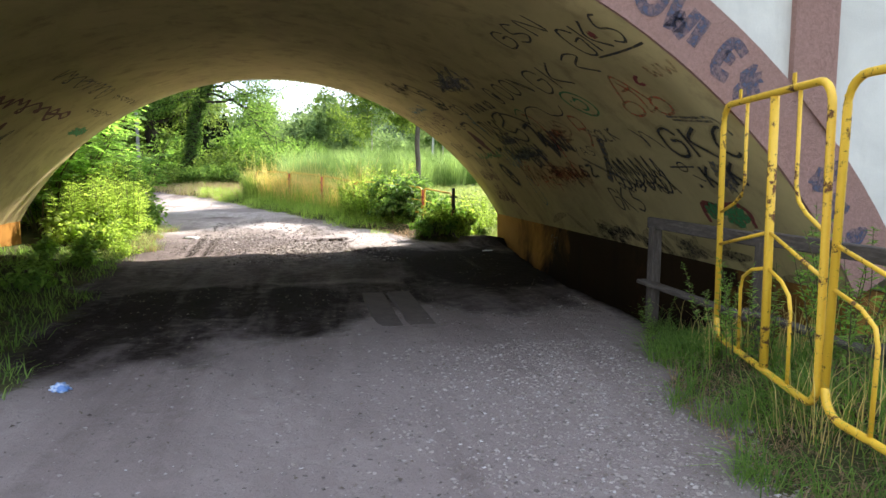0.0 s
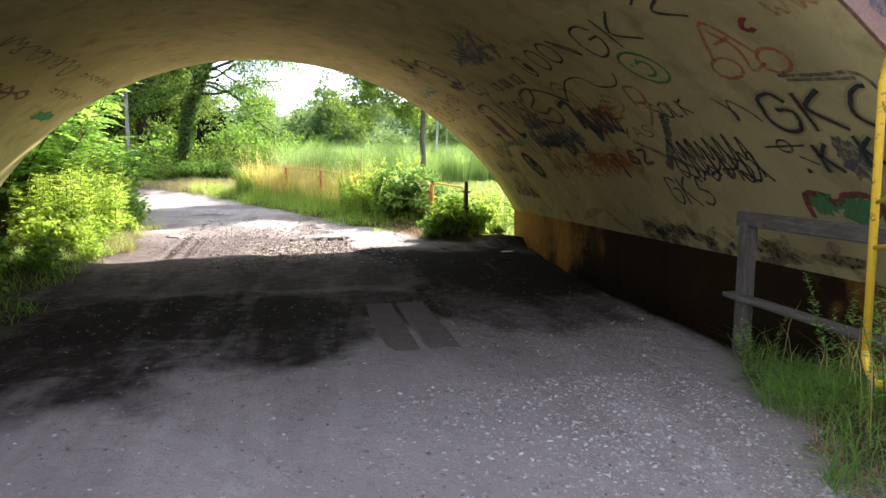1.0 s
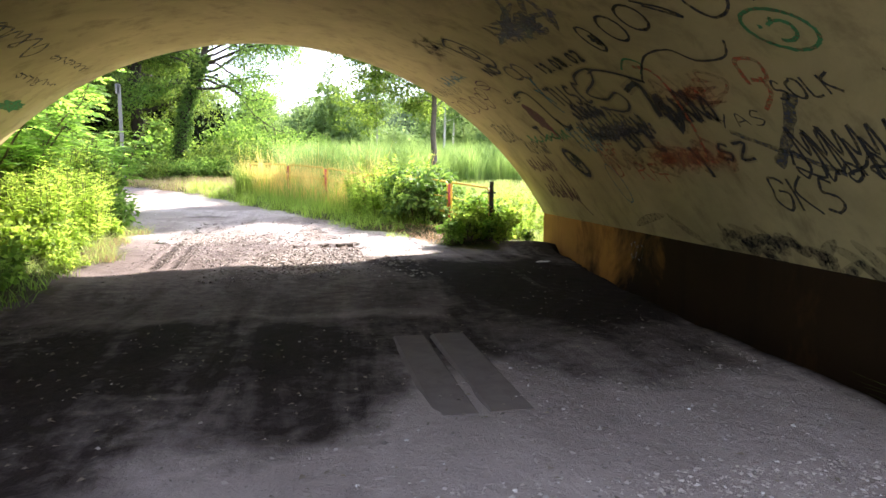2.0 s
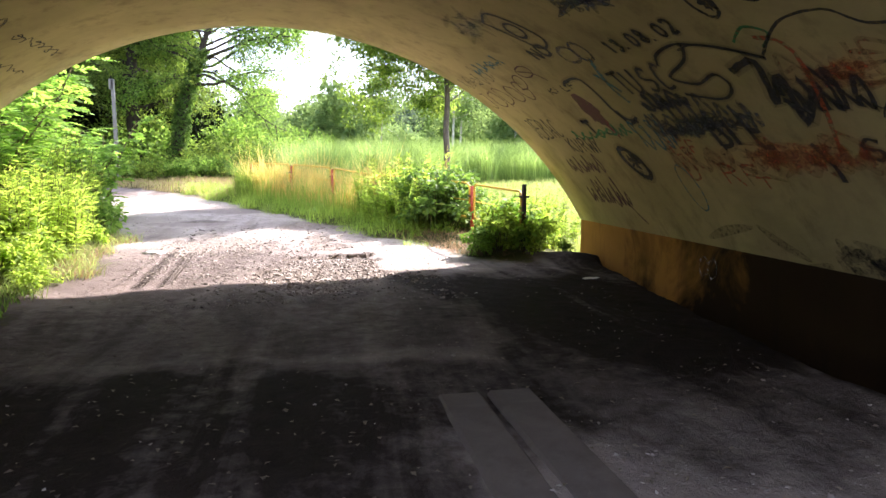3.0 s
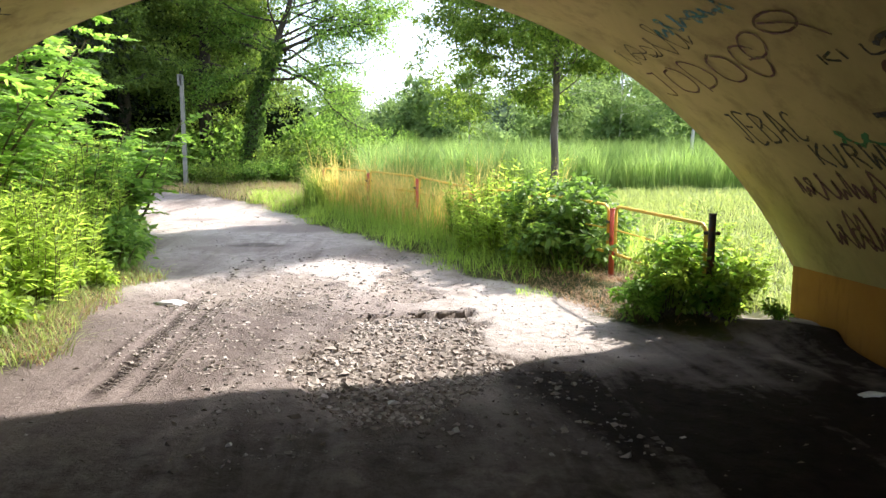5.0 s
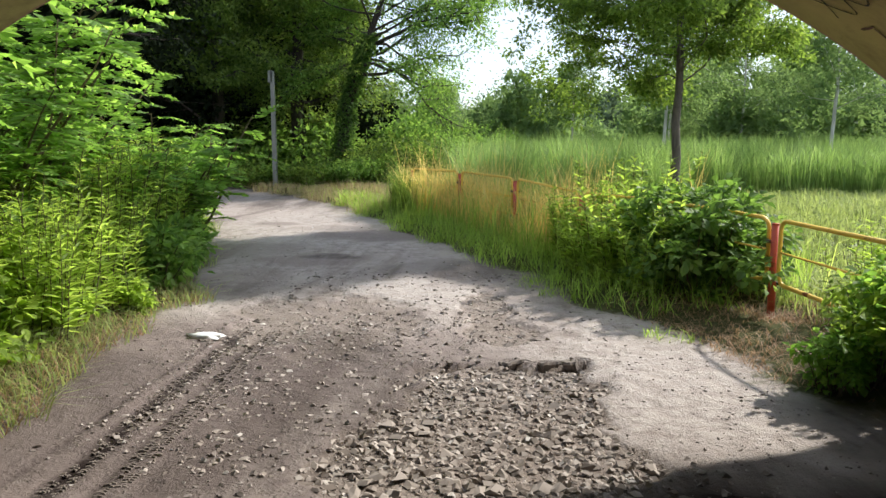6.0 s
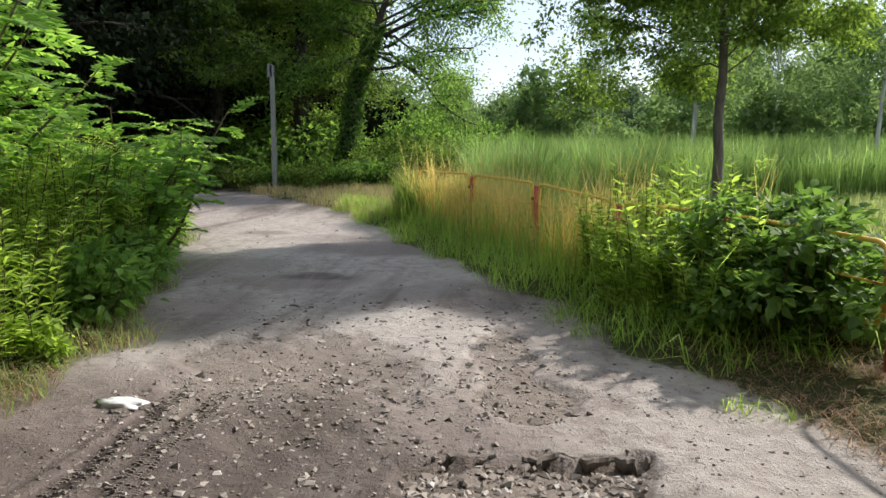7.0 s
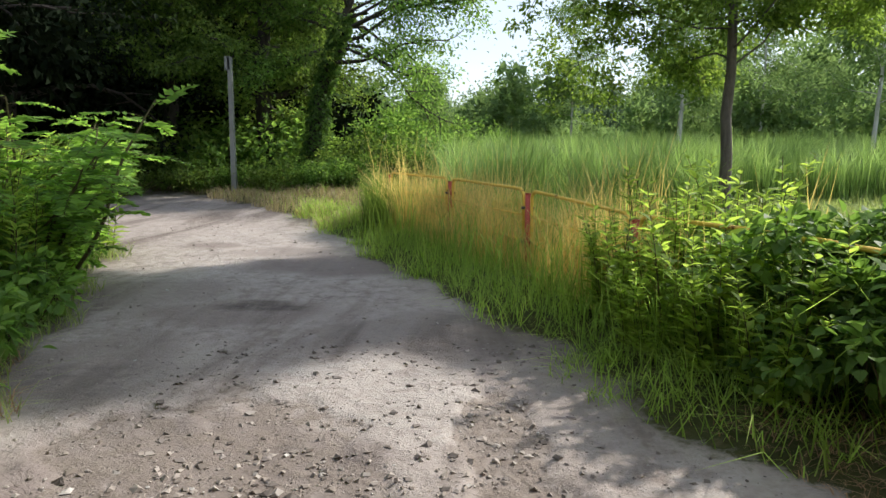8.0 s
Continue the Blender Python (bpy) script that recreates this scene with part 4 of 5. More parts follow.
low_sumac = frond_meshes(66, 2.2, (0.35, -0.05), 24, m_leaf, 0.55, 9, 1.1)
for x, y, s, t in [(-5.2, 20.4, 0.95, 0), (-5.9, 21.6, 1.05, 60), (-5.5, 19.2, 0.9, 0), (-6.7, 22.8, 1.1, 20)]:
    plant("sumac_shrub", low_sumac, (x, y), "low sumac shrub leaning over the track", "shrub", "sumacs by the track", t, s)

arching_sumac = frond_meshes(68, 2.5, (0.5, 0.0), 14, m_leaf, 0.6, 3, 0.4)
plant("sumac_shrub", arching_sumac, (-4.85, 20.7), "young sumac arching out over the track", "shrub", "sumacs by the track", 0, 1.0)

vine = [bush_meshes(70 + k, 0.5, 0.5, 0.78, 40, 56, 0.082, m_vine, 0.85) for k in range(3)]
post_vine = [bush_meshes(74 + k, 0.5, 0.5, 0.8, 34, 32, 0.1, m_leaf_yel if k else m_leaf, 0.8) for k in range(2)]
for x, y, s in [(2.8, 14.75, 0.68), (3.1, 14.8, 0.84), (2.5, 14.7, 0.52), (3.4, 14.85, 0.66), (3.05, 15.1, 0.55), (3.45, 14.9, 0.6), (3.3, 14.45, 0.5)]:
    plant("vine_bush", rnd.choice(post_vine), (x, y), "dense vine grown over a rusty black post", "bush", "vines on the fence", rnd.uniform(0, 360), s)
for x, y, s in [(2.5, 17.85, 1.2), (2.25, 18.4, 1.15), (2.7, 18.2, 1.3), (2.1, 19.1, 1.0), (2.95, 18.3, 1.15), (2.5, 19.4, 1.1), (2.35, 17.9, 1.2), (2.62, 17.62, 0.9), (2.2, 17.95, 0.8), (2.52, 17.42, 1.2), (2.36, 17.5, 0.95)]:
    plant("vine_bush", rnd.choice(vine), (x, y), "broad-leaved creeper smothering the fence", "bush", "vines on the fence", rnd.uniform(0, 360), s)
nettle = [weed_meshes(80 + k, 14, 1.6, 0.18, 0.075, m_leaf_yel, 0.42, 44) for k in range(2)]
for x, y, s in [(1.6, 18.8, 0.9), (1.35, 19.6, 0.8), (1.75, 19.9, 0.95), (2.2, 19.4, 1.0), (1.35, 18.5, 0.6), (2.6, 20.2, 1.0), (1.8, 17.5, 0.6), (1.85, 18.3, 0.88), (2.05, 18.7, 0.98), (1.7, 18.0, 0.7), (2.1, 17.8, 0.85), (1.5, 19.2, 0.85), (3.6, 16.4, 0.6), (4.3, 17.4, 0.7), (5.0, 18.6, 0.7), (3.9, 15.6, 0.5), (4.6, 16.4, 0.6)]:
    plant("nettle_clump", rnd.choice(nettle), (x, y), "upright bright green nettles among the fence grass", "weed", "nettles by the fence", rnd.uniform(0, 360), s)
hedge = [bush_meshes(90 + k, 1.2, 0.9, 0.75, 60, 44, 0.1, m_leaf_mid if k else m_leaf_oak, 0.7, False) for k in range(2)]
for x, y, s in [(-8.8, 34.6, 0.85), (-7.6, 34.4, 0.8), (-6.3, 34.2, 0.85), (-5.0, 34.2, 0.9), (-3.8, 34.6, 1.0), (-2.8, 35.2, 1.2), (-10.5, 33.6, 0.8), (-4.2, 36.2, 1.5), (-3.0, 36.8, 1.7), (-6.0, 36.8, 1.1), (-1.9, 36.2, 1.3), (-8.6, 37.6, 2.1), (-10.4, 37.4, 2.3), (-6.5, 38.2, 2.3), (-12.0, 36.0, 2.1), (-9.2, 35.8, 1.3)]:
    plant("nettle_hedge", rnd.choice(hedge), (x, y), "grey-green undergrowth at the foot of the trees", "bush", "undergrowth below the trees", rnd.uniform(0, 360), s)
mug = weed_meshes(95, 12, 1.5, 0.1, 0.035, m_leaf, 0.3, 40)
for x, y, s in [(3.75, 4.1, 0.85), (3.3, 3.7, 0.75), (4.1, 3.3, 1.0), (3.25, 5.0, 0.5), (2.95, 4.2, 0.6), (3.0, 5.5, 0.35)]:
    plant("mugwort_clump", mug, (x, y), "straggly mugwort behind the wooden railing", "weed", "weeds behind the railing", rnd.uniform(0, 360), s)


# ---- grasses ----
def grass(name, label, count, x_rng, y_rng, accept, tall, width, lean, material, seed, clump=0.0, even=0.7, tufts=0.03):
    rng = np.random.default_rng(seed)
    x = rng.uniform(*x_rng, count)
    y = rng.uniform(*y_rng, count)
    if clump:
        k = rng.integers(0, max(1, int(count * tufts)), count)
        x, y = x[k] + rng.normal(size=count) * clump, y[k] + rng.normal(size=count) * clump
    m = accept(x, y, rng.random(count))
    x, y = x[m], y[m]
    n = len(x)
    h = tall * rng.uniform(1.15 - even, 1.15, n) * (0.85 + 0.25 * np.sin(x * 2.3) * np.cos(y * 1.9))
    v, f = blades(np.stack([x, y, height(x, y) - 0.01], 1), h, width * rng.uniform(0.6, 1.3, n), lean * rng.uniform(0.3, 1.6, n), rng)
    return tagged(put(name, mesh_of(name, v, f, material)), label, "grass", kind="stuff")


def outside(a, b_):
    return lambda x, y, u: (-road_side(x, y) > a + 0.12 * np.sin(y * 3.7 + x)) & (-road_side(x, y) < b_)


def fence_side(x, y):
    """Metres to the meadow side of the fence line."""
    return x - np.interp(y, [p[1] for p in FENCE], [p[0] for p in FENCE])


grass("verge_grass", "green grass verge along the left side of the track", 24000, (-6.5, -2.2), (12.4, 25), lambda x, y, u: outside(-0.14, 1.0)(x, y, u) & (x < -2), 0.3, 0.008, 1.5, m_meadow, 101)
grass("verge_grass", "long green grass between the track and the fence", 26000, (-4, 3.4), (16.7, 30), lambda x, y, u: outside(0.0, 1.25)(x, y, u) & (x > np.interp(y, RIGHT_Y, RIGHT_X) - 0.3), 0.5, 0.0095, 1.5, m_grass, 102)
grass("verge_grass", "tufts of green grass along the track's edge", 12000, (-4, 3.4), (15.9, 30), lambda x, y, u: outside(-0.22, 0.5)(x, y, u) & (x > np.interp(y, RIGHT_Y, RIGHT_X) - 0.5), 0.2, 0.007, 1.3, m_grass, 103, 0.07)
grass("tall_dry_grass", "tall straw-coloured grass around the fence", 34000, (-2.2, 3), (18.9, 26.7), lambda x, y, u: (fence_side(x, y) > -0.25) & (fence_side(x, y) < 0.9) & (-road_side(x, y) > 0.3), 1.25, 0.011, 0.5, m_straw, 104, 0.15, even=0.85)
grass("tall_dry_grass", "pale seed stalks standing above the fence", 2300, (-2.2, 3), (19.6, 26.9), lambda x, y, u: (fence_side(x, y) > -0.4) & (fence_side(x, y) < 1.6), 1.75, 0.012, 0.3, m_straw, 124, 0.2)
grass("tall_green_grass", "tall green grass growing through the fence", 28000, (-3.0, 3.4), (17.2, 25.9), lambda x, y, u: (fence_side(x, y) > -0.85) & (fence_side(x, y) < 2.4) & (-road_side(x, y) > 0.25) & ((fence_side(x, y) > 0.5) | (u < 0.35)), 1.2, 0.0105, 0.7, m_grass, 105, 0.2, even=0.85)
grass("tall_green_grass", "dense dark tuft at the end of the fence", 5000, (-2.0, -1.1), (25.3, 26.6), lambda x, y, u: u < 1, 1.0, 0.012, 0.4, m_leaf_oak, 125)
grass("dry_verge", "short bleached grass at the bend of the track", 34000, (-13, 0), (26, 39), lambda x, y, u: (-road_side(x, y) > -0.1) & (x > np.interp(y, RIGHT_Y, RIGHT_X) - 0.3) & (fence_side(x, y) < 0.2), 0.34, 0.014, 0.6, m_bleached, 106)
grass("verge_grass", "green blades in the bleached verge", 5000, (-13, 0), (26, 39), lambda x, y, u: (-road_side(x, y) > 0.1) & (x > np.interp(y, RIGHT_Y, RIGHT_X) - 0.3), 0.3, 0.014, 0.6, m_grass, 107)
grass("meadow_grass", "bright meadow grass behind the fence", 70000, (3.0, 17), (15.15, 31), lambda x, y, u: (fence_side(x, y) > 0.2) & (y < 25.6 + 4.4 * smooth(3.6, 6.0, x)), 0.42, 0.014, 0.8, m_meadow, 108)


def reed_edge(x):
    """Where the reeds begin: close behind the fence, then further back beyond the alder."""
    return 25.4 + 4.3 * smooth(3.6, 6.0, x) + 0.5 * np.sin(x * 0.9) + 0.25 * np.sin(x * 2.7)


grass("reed_bed", "tall green reeds filling the marsh", 150000, (-3, 24), (24.5, 40), lambda x, y, u: (fence_side(x, y) > 0.9) & (y > reed_edge(x)) & (x > -2.6 + 0.02 * (y - 24)) & (u < np.clip(1.3 - (y - reed_edge(x)) / 11, 0.3, 1)), 1.75, 0.017, 0.42, m_reed, 109, even=0.4)
grass("reed_bed", "reeds in the middle of the marsh", 60000, (-3, 34), (38, 60), lambda x, y, u: x > -2.4, 1.85, 0.03, 0.4, m_reed, 119, even=0.35)
grass("reed_bed", "distant reeds at the far side of the marsh", 40000, (-4, 60), (50, 95), lambda x, y, u: x > -2, 2.0, 0.055, 0.3, m_reed, 110, even=0.3)
# darker green than m_grass, so the arch's shade is in the colour
grass("shade_tinted_grass", "rank grass under the arch, shade painted into its colour", 6000, (-5.3, -2.0), (4.8, 13.4), lambda x, y, u: outside(0.02, 2.4)(x, y, u), 0.22, 0.01, 1.3, m_leaf_mid, 111)
grass("verge_grass", "grass tufts below the yellow barriers", 10000, (2.0, 4.2), (2.2, 6.4), lambda x, y, u: (x > np.interp(y, RIGHT_Y, RIGHT_X) + 0.1 * np.sin(y * 6)) & (x < 3.6), 0.3, 0.007, 1.3, m_leaf_mid, 112, 0.1, tufts=0.014)
grass("dry_verge", "dry grass stalks below the yellow barriers", 900, (2.3, 3.9), (2.4, 6.3), lambda x, y, u: (x > np.interp(y, RIGHT_Y, RIGHT_X) + 0.25), 0.62, 0.006, 0.5, m_straw, 113, 0.12)
grass("dry_verge", "thatch of dead grass on the bank by the barriers", 6000, (2.1, 3.6), (2.0, 5.0), lambda x, y, u: (x > np.interp(y, RIGHT_Y, RIGHT_X) + 0.05), 0.1, 0.007, 2.0, m_dead, 114, 0.12)
grass("dry_verge", "dead grass on the bare bank by the fence", 3600, (1.4, 3.6), (14.6, 17.4), lambda x, y, u: (x > np.interp(y, RIGHT_Y, RIGHT_X) + 0.1), 0.13, 0.007, 2.4, m_dead, 115, 0.14)
grass("dry_verge", "dead grass along the left verge", 4200, (-4.2, -2.7), (13.6, 18.5), outside(-0.1, 0.6), 0.18, 0.008, 1.5, m_dead, 116)


# ---- far woods ----
def woods(name, label, spots, leaf, per, material, seed, m=22):
    """Tree crowns of leaves gathered on ragged boughs."""
    rng = np.random.default_rng(seed)
    P, D, cores, radii = [], [], [], []
    for x, y, r, h in spots:
        base = 0.9 if h > 5 else 0.3
        k = 16
        c = rand_dirs(rng, k) * np.array([r, r, h * 0.42]) * rng.uniform(0.5, 1.0, (k, 1)) + np.array([x, y, base + h * 0.55])
        cc = np.repeat(c, per // k, 0)
        o = rng.normal(size=(len(cc), 3)) * r * 0.24
        P.append(cc + o), D.append(o)
        cores.append(c), radii.append(np.full(k, r * 0.3))
    cores, radii = np.concatenate(cores), np.concatenate(radii)
    P, D = np.concatenate(P), np.concatenate(D)
    n = len(P)
    v, f = leaves(P, unit(D) + rand_dirs(rng, n) * 0.6 + np.array([0, 0, -0.3]), rand_dirs(rng, n) + np.array([0, 0, 0.8]), leaf * rng.uniform(0.6, 1.4, n), leaf * 0.75 * rng.uniform(0.7, 1.3, n))
    # leafy inner boughs: crowded larger leaves that close the crown
    cc = np.repeat(cores, m, 0) + rand_dirs(rng, len(cores) * m) * np.repeat(radii, m)[:, None] * 0.8
    q = len(cc)
    big = np.repeat(radii, m) * 0.75
    v2, f2 = leaves(cc, rand_dirs(rng, q), rand_dirs(rng, q), big, big * 0.8)
    v, f = np.concatenate([v, v2]), np.concatenate([f, f2 + len(v)])
    return tagged(put(name, mesh_of(name, v, f, material)), label, "woodland", kind="stuff")


rng = np.random.default_rng(3)
# scrub and far woods; their haze is leaf colour only
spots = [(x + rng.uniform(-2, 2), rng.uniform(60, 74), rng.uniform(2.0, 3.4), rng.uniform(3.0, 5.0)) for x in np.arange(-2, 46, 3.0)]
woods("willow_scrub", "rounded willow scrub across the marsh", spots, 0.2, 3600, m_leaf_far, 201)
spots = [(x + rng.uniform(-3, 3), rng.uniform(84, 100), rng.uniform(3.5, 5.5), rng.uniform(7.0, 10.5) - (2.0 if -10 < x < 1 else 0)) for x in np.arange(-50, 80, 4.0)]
woods("far_woods", "far woodland closing the marsh, haze painted into its leaves", spots, 0.4, 4200, m_leaf_haze, 202, 30)
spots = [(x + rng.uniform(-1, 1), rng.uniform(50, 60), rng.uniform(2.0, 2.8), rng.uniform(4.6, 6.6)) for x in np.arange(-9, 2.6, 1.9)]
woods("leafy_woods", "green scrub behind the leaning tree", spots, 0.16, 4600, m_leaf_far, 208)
# wood and thicket whose leaf colour carries their shade
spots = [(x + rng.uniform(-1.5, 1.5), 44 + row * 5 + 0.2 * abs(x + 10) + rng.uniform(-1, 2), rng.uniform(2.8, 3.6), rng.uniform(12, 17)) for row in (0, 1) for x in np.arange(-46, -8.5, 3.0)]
woods("dark_woods", "dense dark wood beyond the bend", spots, 0.34, 3000, m_leaf_shade, 203, 60)
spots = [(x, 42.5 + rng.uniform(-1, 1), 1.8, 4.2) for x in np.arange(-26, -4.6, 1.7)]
woods("dark_woods", "thicket below the trees, shade painted into its leaves", spots, 0.2, 2400, m_leaf_shade, 213, 40)
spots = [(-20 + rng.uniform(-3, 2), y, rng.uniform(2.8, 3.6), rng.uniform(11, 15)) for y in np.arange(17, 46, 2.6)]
woods("dark_woods", "dense dark wood beside the track", spots, 0.3, 3000, m_leaf_shade, 204, 60)
spots = [(x, y, 1.2, h) for x, y, h in [(-1.6, 40, 2.4), (-0.4, 44, 2.6), (-2.6, 42, 3.0), (0.9, 47, 2.6), (-3.4, 39.5, 2.8), (-3.2, 41.5, 3.6)]]
woods("marsh_scrub", "bushy scrub between the trees and the reeds", spots, 0.13, 2600, m_leaf_mid, 205)
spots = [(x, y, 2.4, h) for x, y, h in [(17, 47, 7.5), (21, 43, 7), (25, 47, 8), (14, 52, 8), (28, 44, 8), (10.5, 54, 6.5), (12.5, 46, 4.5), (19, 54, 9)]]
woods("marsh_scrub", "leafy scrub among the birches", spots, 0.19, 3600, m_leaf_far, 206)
# more crowns in the leaf colour with painted shade
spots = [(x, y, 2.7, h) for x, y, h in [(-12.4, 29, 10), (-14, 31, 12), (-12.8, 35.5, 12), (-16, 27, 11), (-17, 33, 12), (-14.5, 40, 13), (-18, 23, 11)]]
woods("dark_woods", "tall trees by the bend, deep shade painted into their leaves", spots, 0.26, 5200, m_leaf_shade, 207, 60)
# unseen crowns added to keep low sky out of the tunnel
spots = [(x + rng.uniform(-1, 1), rng.uniform(-22, -17), 2.6, rng.uniform(4.5, 6)) for x in np.arange(-30, 31, 3.4)]
woods("added_sky_screen", "unseen leafy screen added behind the start to cut low skylight", spots, 0.3, 2000, m_leaf_dark, 209)


# ---- graffiti: ribbons of paint lying on the vault ----
GLYPHS = {"G": "87 69 29 06 03 20 60 83 85 45", "K": "09 00/79 15 80", "C": "78 59 27 04 11 40 71", "S": "78 49 16 25 64 72 40 01", "O": "49 07 02 40 82 87 49", "L": "09 00 70",
          "Y": "09 35 79/35 10", "A": "00 49 80/23 64", "D": "00 09 58 84 51 00", "B": "00 09 68 56 05/56 72 50 00", "E": "79 09 00 70/05 55", "T": "09 99/59 50", "U": "09 02 20 52 79", "R": "00 09 68 56 05/35 80",
          "F": "00 09 79/05 55", "J": "39 79/69 63 40 12", "W": "09 20 45 70 99", "I": "09 00", "M": "00 09 45 89 80", "Z": "09 79 00 80", "H": "09 00/79 70/05 75", "0": "39 07 02 30 62 67 39",
          "2": "07 39 68 54 00 70", "3": "08 49 67 35 62 30 01", "8": "45 17 39 67 45 12 30 72 45", ".": "00 11", "1": "27 49 40", "N": "00 09 70 79"}


def glyph(ch):
    return [[(int(p[0]) / 9, int(p[1]) / 9) for p in s.split()] for s in GLYPHS[ch].split("/")]


def spline(pts, k=5):
    p = np.array([pts[0], *pts, pts[-1]], float)
    out = []
    for a, b_, c, d in zip(p, p[1:], p[2:], p[3:]):
        for t in np.linspace(0, 1, k, endpoint=False):
            out.append(0.5 * (2 * b_ + (c - a) * t + (2 * a - 5 * b_ + 4 * c - d) * t * t + (3 * b_ - a - 3 * c + d) * t ** 3))
    out.append(p[-2])
    return np.array(out)


rg = np.random.default_rng(9)
layer = [0]


def spray(strokes, w, material, label="", surface=None, name="graffiti"):
    """One piece of writing: strokes in (along, down) metres on the vault."""
    layer[0] += 1
    lift = 0.004 + 0.00035 * (layer[0] % 14)
    surf = surface or (lambda a, y: on_arch(a, y, lift))
    acc = Acc()
    for s in strokes:
        c = spline(s)
        c = c + rg.normal(size=c.shape) * w * 0.06
        t = np.gradient(c, axis=0)
        t /= np.linalg.norm(t, axis=1)[:, None] + 1e-9
        nrm = np.stack([-t[:, 1], t[:, 0]], 1)
        ww = w * 0.5 * (0.8 + 0.4 * rg.random((len(c), 1)))
        l_, r_ = c + nrm * ww, c - nrm * ww
        v = [surf(*p) for pair in zip(l_, r_) for p in pair]
        acc.add([tuple(q) for q in v], [(2 * i, 2 * i + 1, 2 * i + 3, 2 * i + 2) for i in range(len(c) - 1)])
    if material is k_black and w >= 0.03 and surface is None:   # soft overspray round the line
        mist = Acc()
        for s in strokes:
            c = spline(s)
            t = np.gradient(c, axis=0)
            t /= np.linalg.norm(t, axis=1)[:, None] + 1e-9
            nrm = np.stack([-t[:, 1], t[:, 0]], 1) * w * 1.15
            v = [tuple(on_arch(*p, lift - 0.0012)) for pair in zip(c + nrm, c - nrm) for p in pair]
            mist.add(v, [(2 * i, 2 * i + 1, 2 * i + 3, 2 * i + 2) for i in range(len(c) - 1)])
        put(name, mist.mesh(name, k_mist), bridge)
    return put(name, acc.mesh(name, material), bridge, label)


def smear(a, y, ra, ry, material, n, w, label=""):
    """A scrubbed patch: many short crossing strokes."""
    acc = Acc()
    for i in range(n):
        d = rg.normal(size=2) * 0.45
        p = np.array([a + d[0] * ra, y + d[1] * ry])
        q = np.array([rg.normal() * ra, rg.normal() * min(ry, 0.4)]) * 0.42
        c = spline([tuple(p - q), tuple(p + rg.normal(size=2) * 0.15 * ra), tuple(p + q)])
        t = np.gradient(c, axis=0)
        t /= np.linalg.norm(t, axis=1)[:, None] + 1e-9
        nrm = np.stack([-t[:, 1], t[:, 0]], 1) * w * 0.5 * np.sin(np.linspace(0.25, 2.9, len(c)))[:, None]
        v = [tuple(on_arch(*s, 0.003 + 0.00006 * i)) for pair in zip(c + nrm, c - nrm) for s in pair]
        acc.add(v, [(2 * k, 2 * k + 1, 2 * k + 3, 2 * k + 2) for k in range(len(c) - 1)])
    return put("graffiti", acc.mesh("graffiti", material), bridge, label)


def write(text, a0, y0, h, pitch, w, material, label="", slope=0.0, wob=0.06):
    """Letters whose feet lie at a0 (metres down from the crown), from y0 towards the near end."""
    strokes = []
    for i, ch in enumerate(text):
        if ch == " ":
            continue
        for s in glyph(ch):
            j = rg.normal(size=(len(s), 2)) * wob * 0.6
            strokes.append([(a0 + slope * i * pitch - (p[1] + q[1]) * h, y0 - i * pitch - (p[0] + q[0]) * pitch * 0.8) for p, q in zip(s, j)])
    return spray(strokes, w, material, label)


def scribble(a0, a1, y0, y1, turns, w, material, label="", lean=0.3):
    """An unreadable cursive tag between two places: loops of uneven height."""
    pts, lo, hi = [], max(a0, a1), min(a0, a1)
    step = (y1 - y0) / turns
    for i in range(turns):
        y, top = y0 + step * i, hi + (lo - hi) * rg.uniform(-0.1, 0.5)
        kind = rg.integers(0, 3)
        if kind == 0:
            pts += [(lo, y), (top, y + step * (0.35 + lean * 0.3)), (top + 0.02, y + step * 0.1), (lo, y + step * 0.75)]
        elif kind == 1:
            pts += [(lo - 0.02, y + step * 0.1), (top, y + step * 0.3), (lo, y + step * 0.45), ((lo + top) / 2, y + step * 0.85)]
        else:
            m = (lo + top) / 2
            pts += [(m, y + step * 0.1), (top, y + step * 0.5), (m, y + step * 0.8), (lo, y + step * 0.45), (m + 0.02, y + step * 0.2)]
    pts = [(p[0] + rg.normal() * 0.012, p[1] + rg.normal() * 0.012) for p in pts]
    return spray([pts], w, material, label)


def ring(a, y, ra, ry, turn=0.0, k=11, squash=0.0):
    return [(a + ra * math.cos(t) + squash * math.sin(t), y + ry * math.sin(t)) for t in np.linspace(turn, turn + 6.5, k)]


def blot(a, y, ra, ry, material, label="", rough=0.25):
    """A filled patch of spray with a ragged rim."""
    layer[0] += 1
    lift = 0.003 + 0.0003 * (layer[0] % 9)
    acc = Acc()
    rim = []
    for t in np.linspace(0, 2 * math.pi, 26, endpoint=False):
        q = 1 + rg.normal() * rough
        rim.append((a + ra * q * math.cos(t), y + ry * q * math.sin(t)))
    v = [on_arch(a, y, lift)] + [on_arch(*p, lift) for p in rim]
    acc.add([tuple(p) for p in v], [(0, i + 1, (i + 1) % 26 + 1) for i in range(26)])
    return put("graffiti", acc.mesh("graffiti", material), bridge, label)


k_black = spray_mat("black_spray", (0.012, 0.012, 0.014), 0.4)
k_mist = spray_mat("black_overspray", (0.03, 0.03, 0.032), 0.72)
k_grey = spray_mat("grey_spray", (0.06, 0.065, 0.075), 0.5)
# dark tone for shade painted on the lower vault
k_shade = spray_mat("painted_shade", (0.03, 0.024, 0.015), 0.62)
k_orange = spray_mat("orange_spray", (0.5, 0.1, 0.025), 0.52)
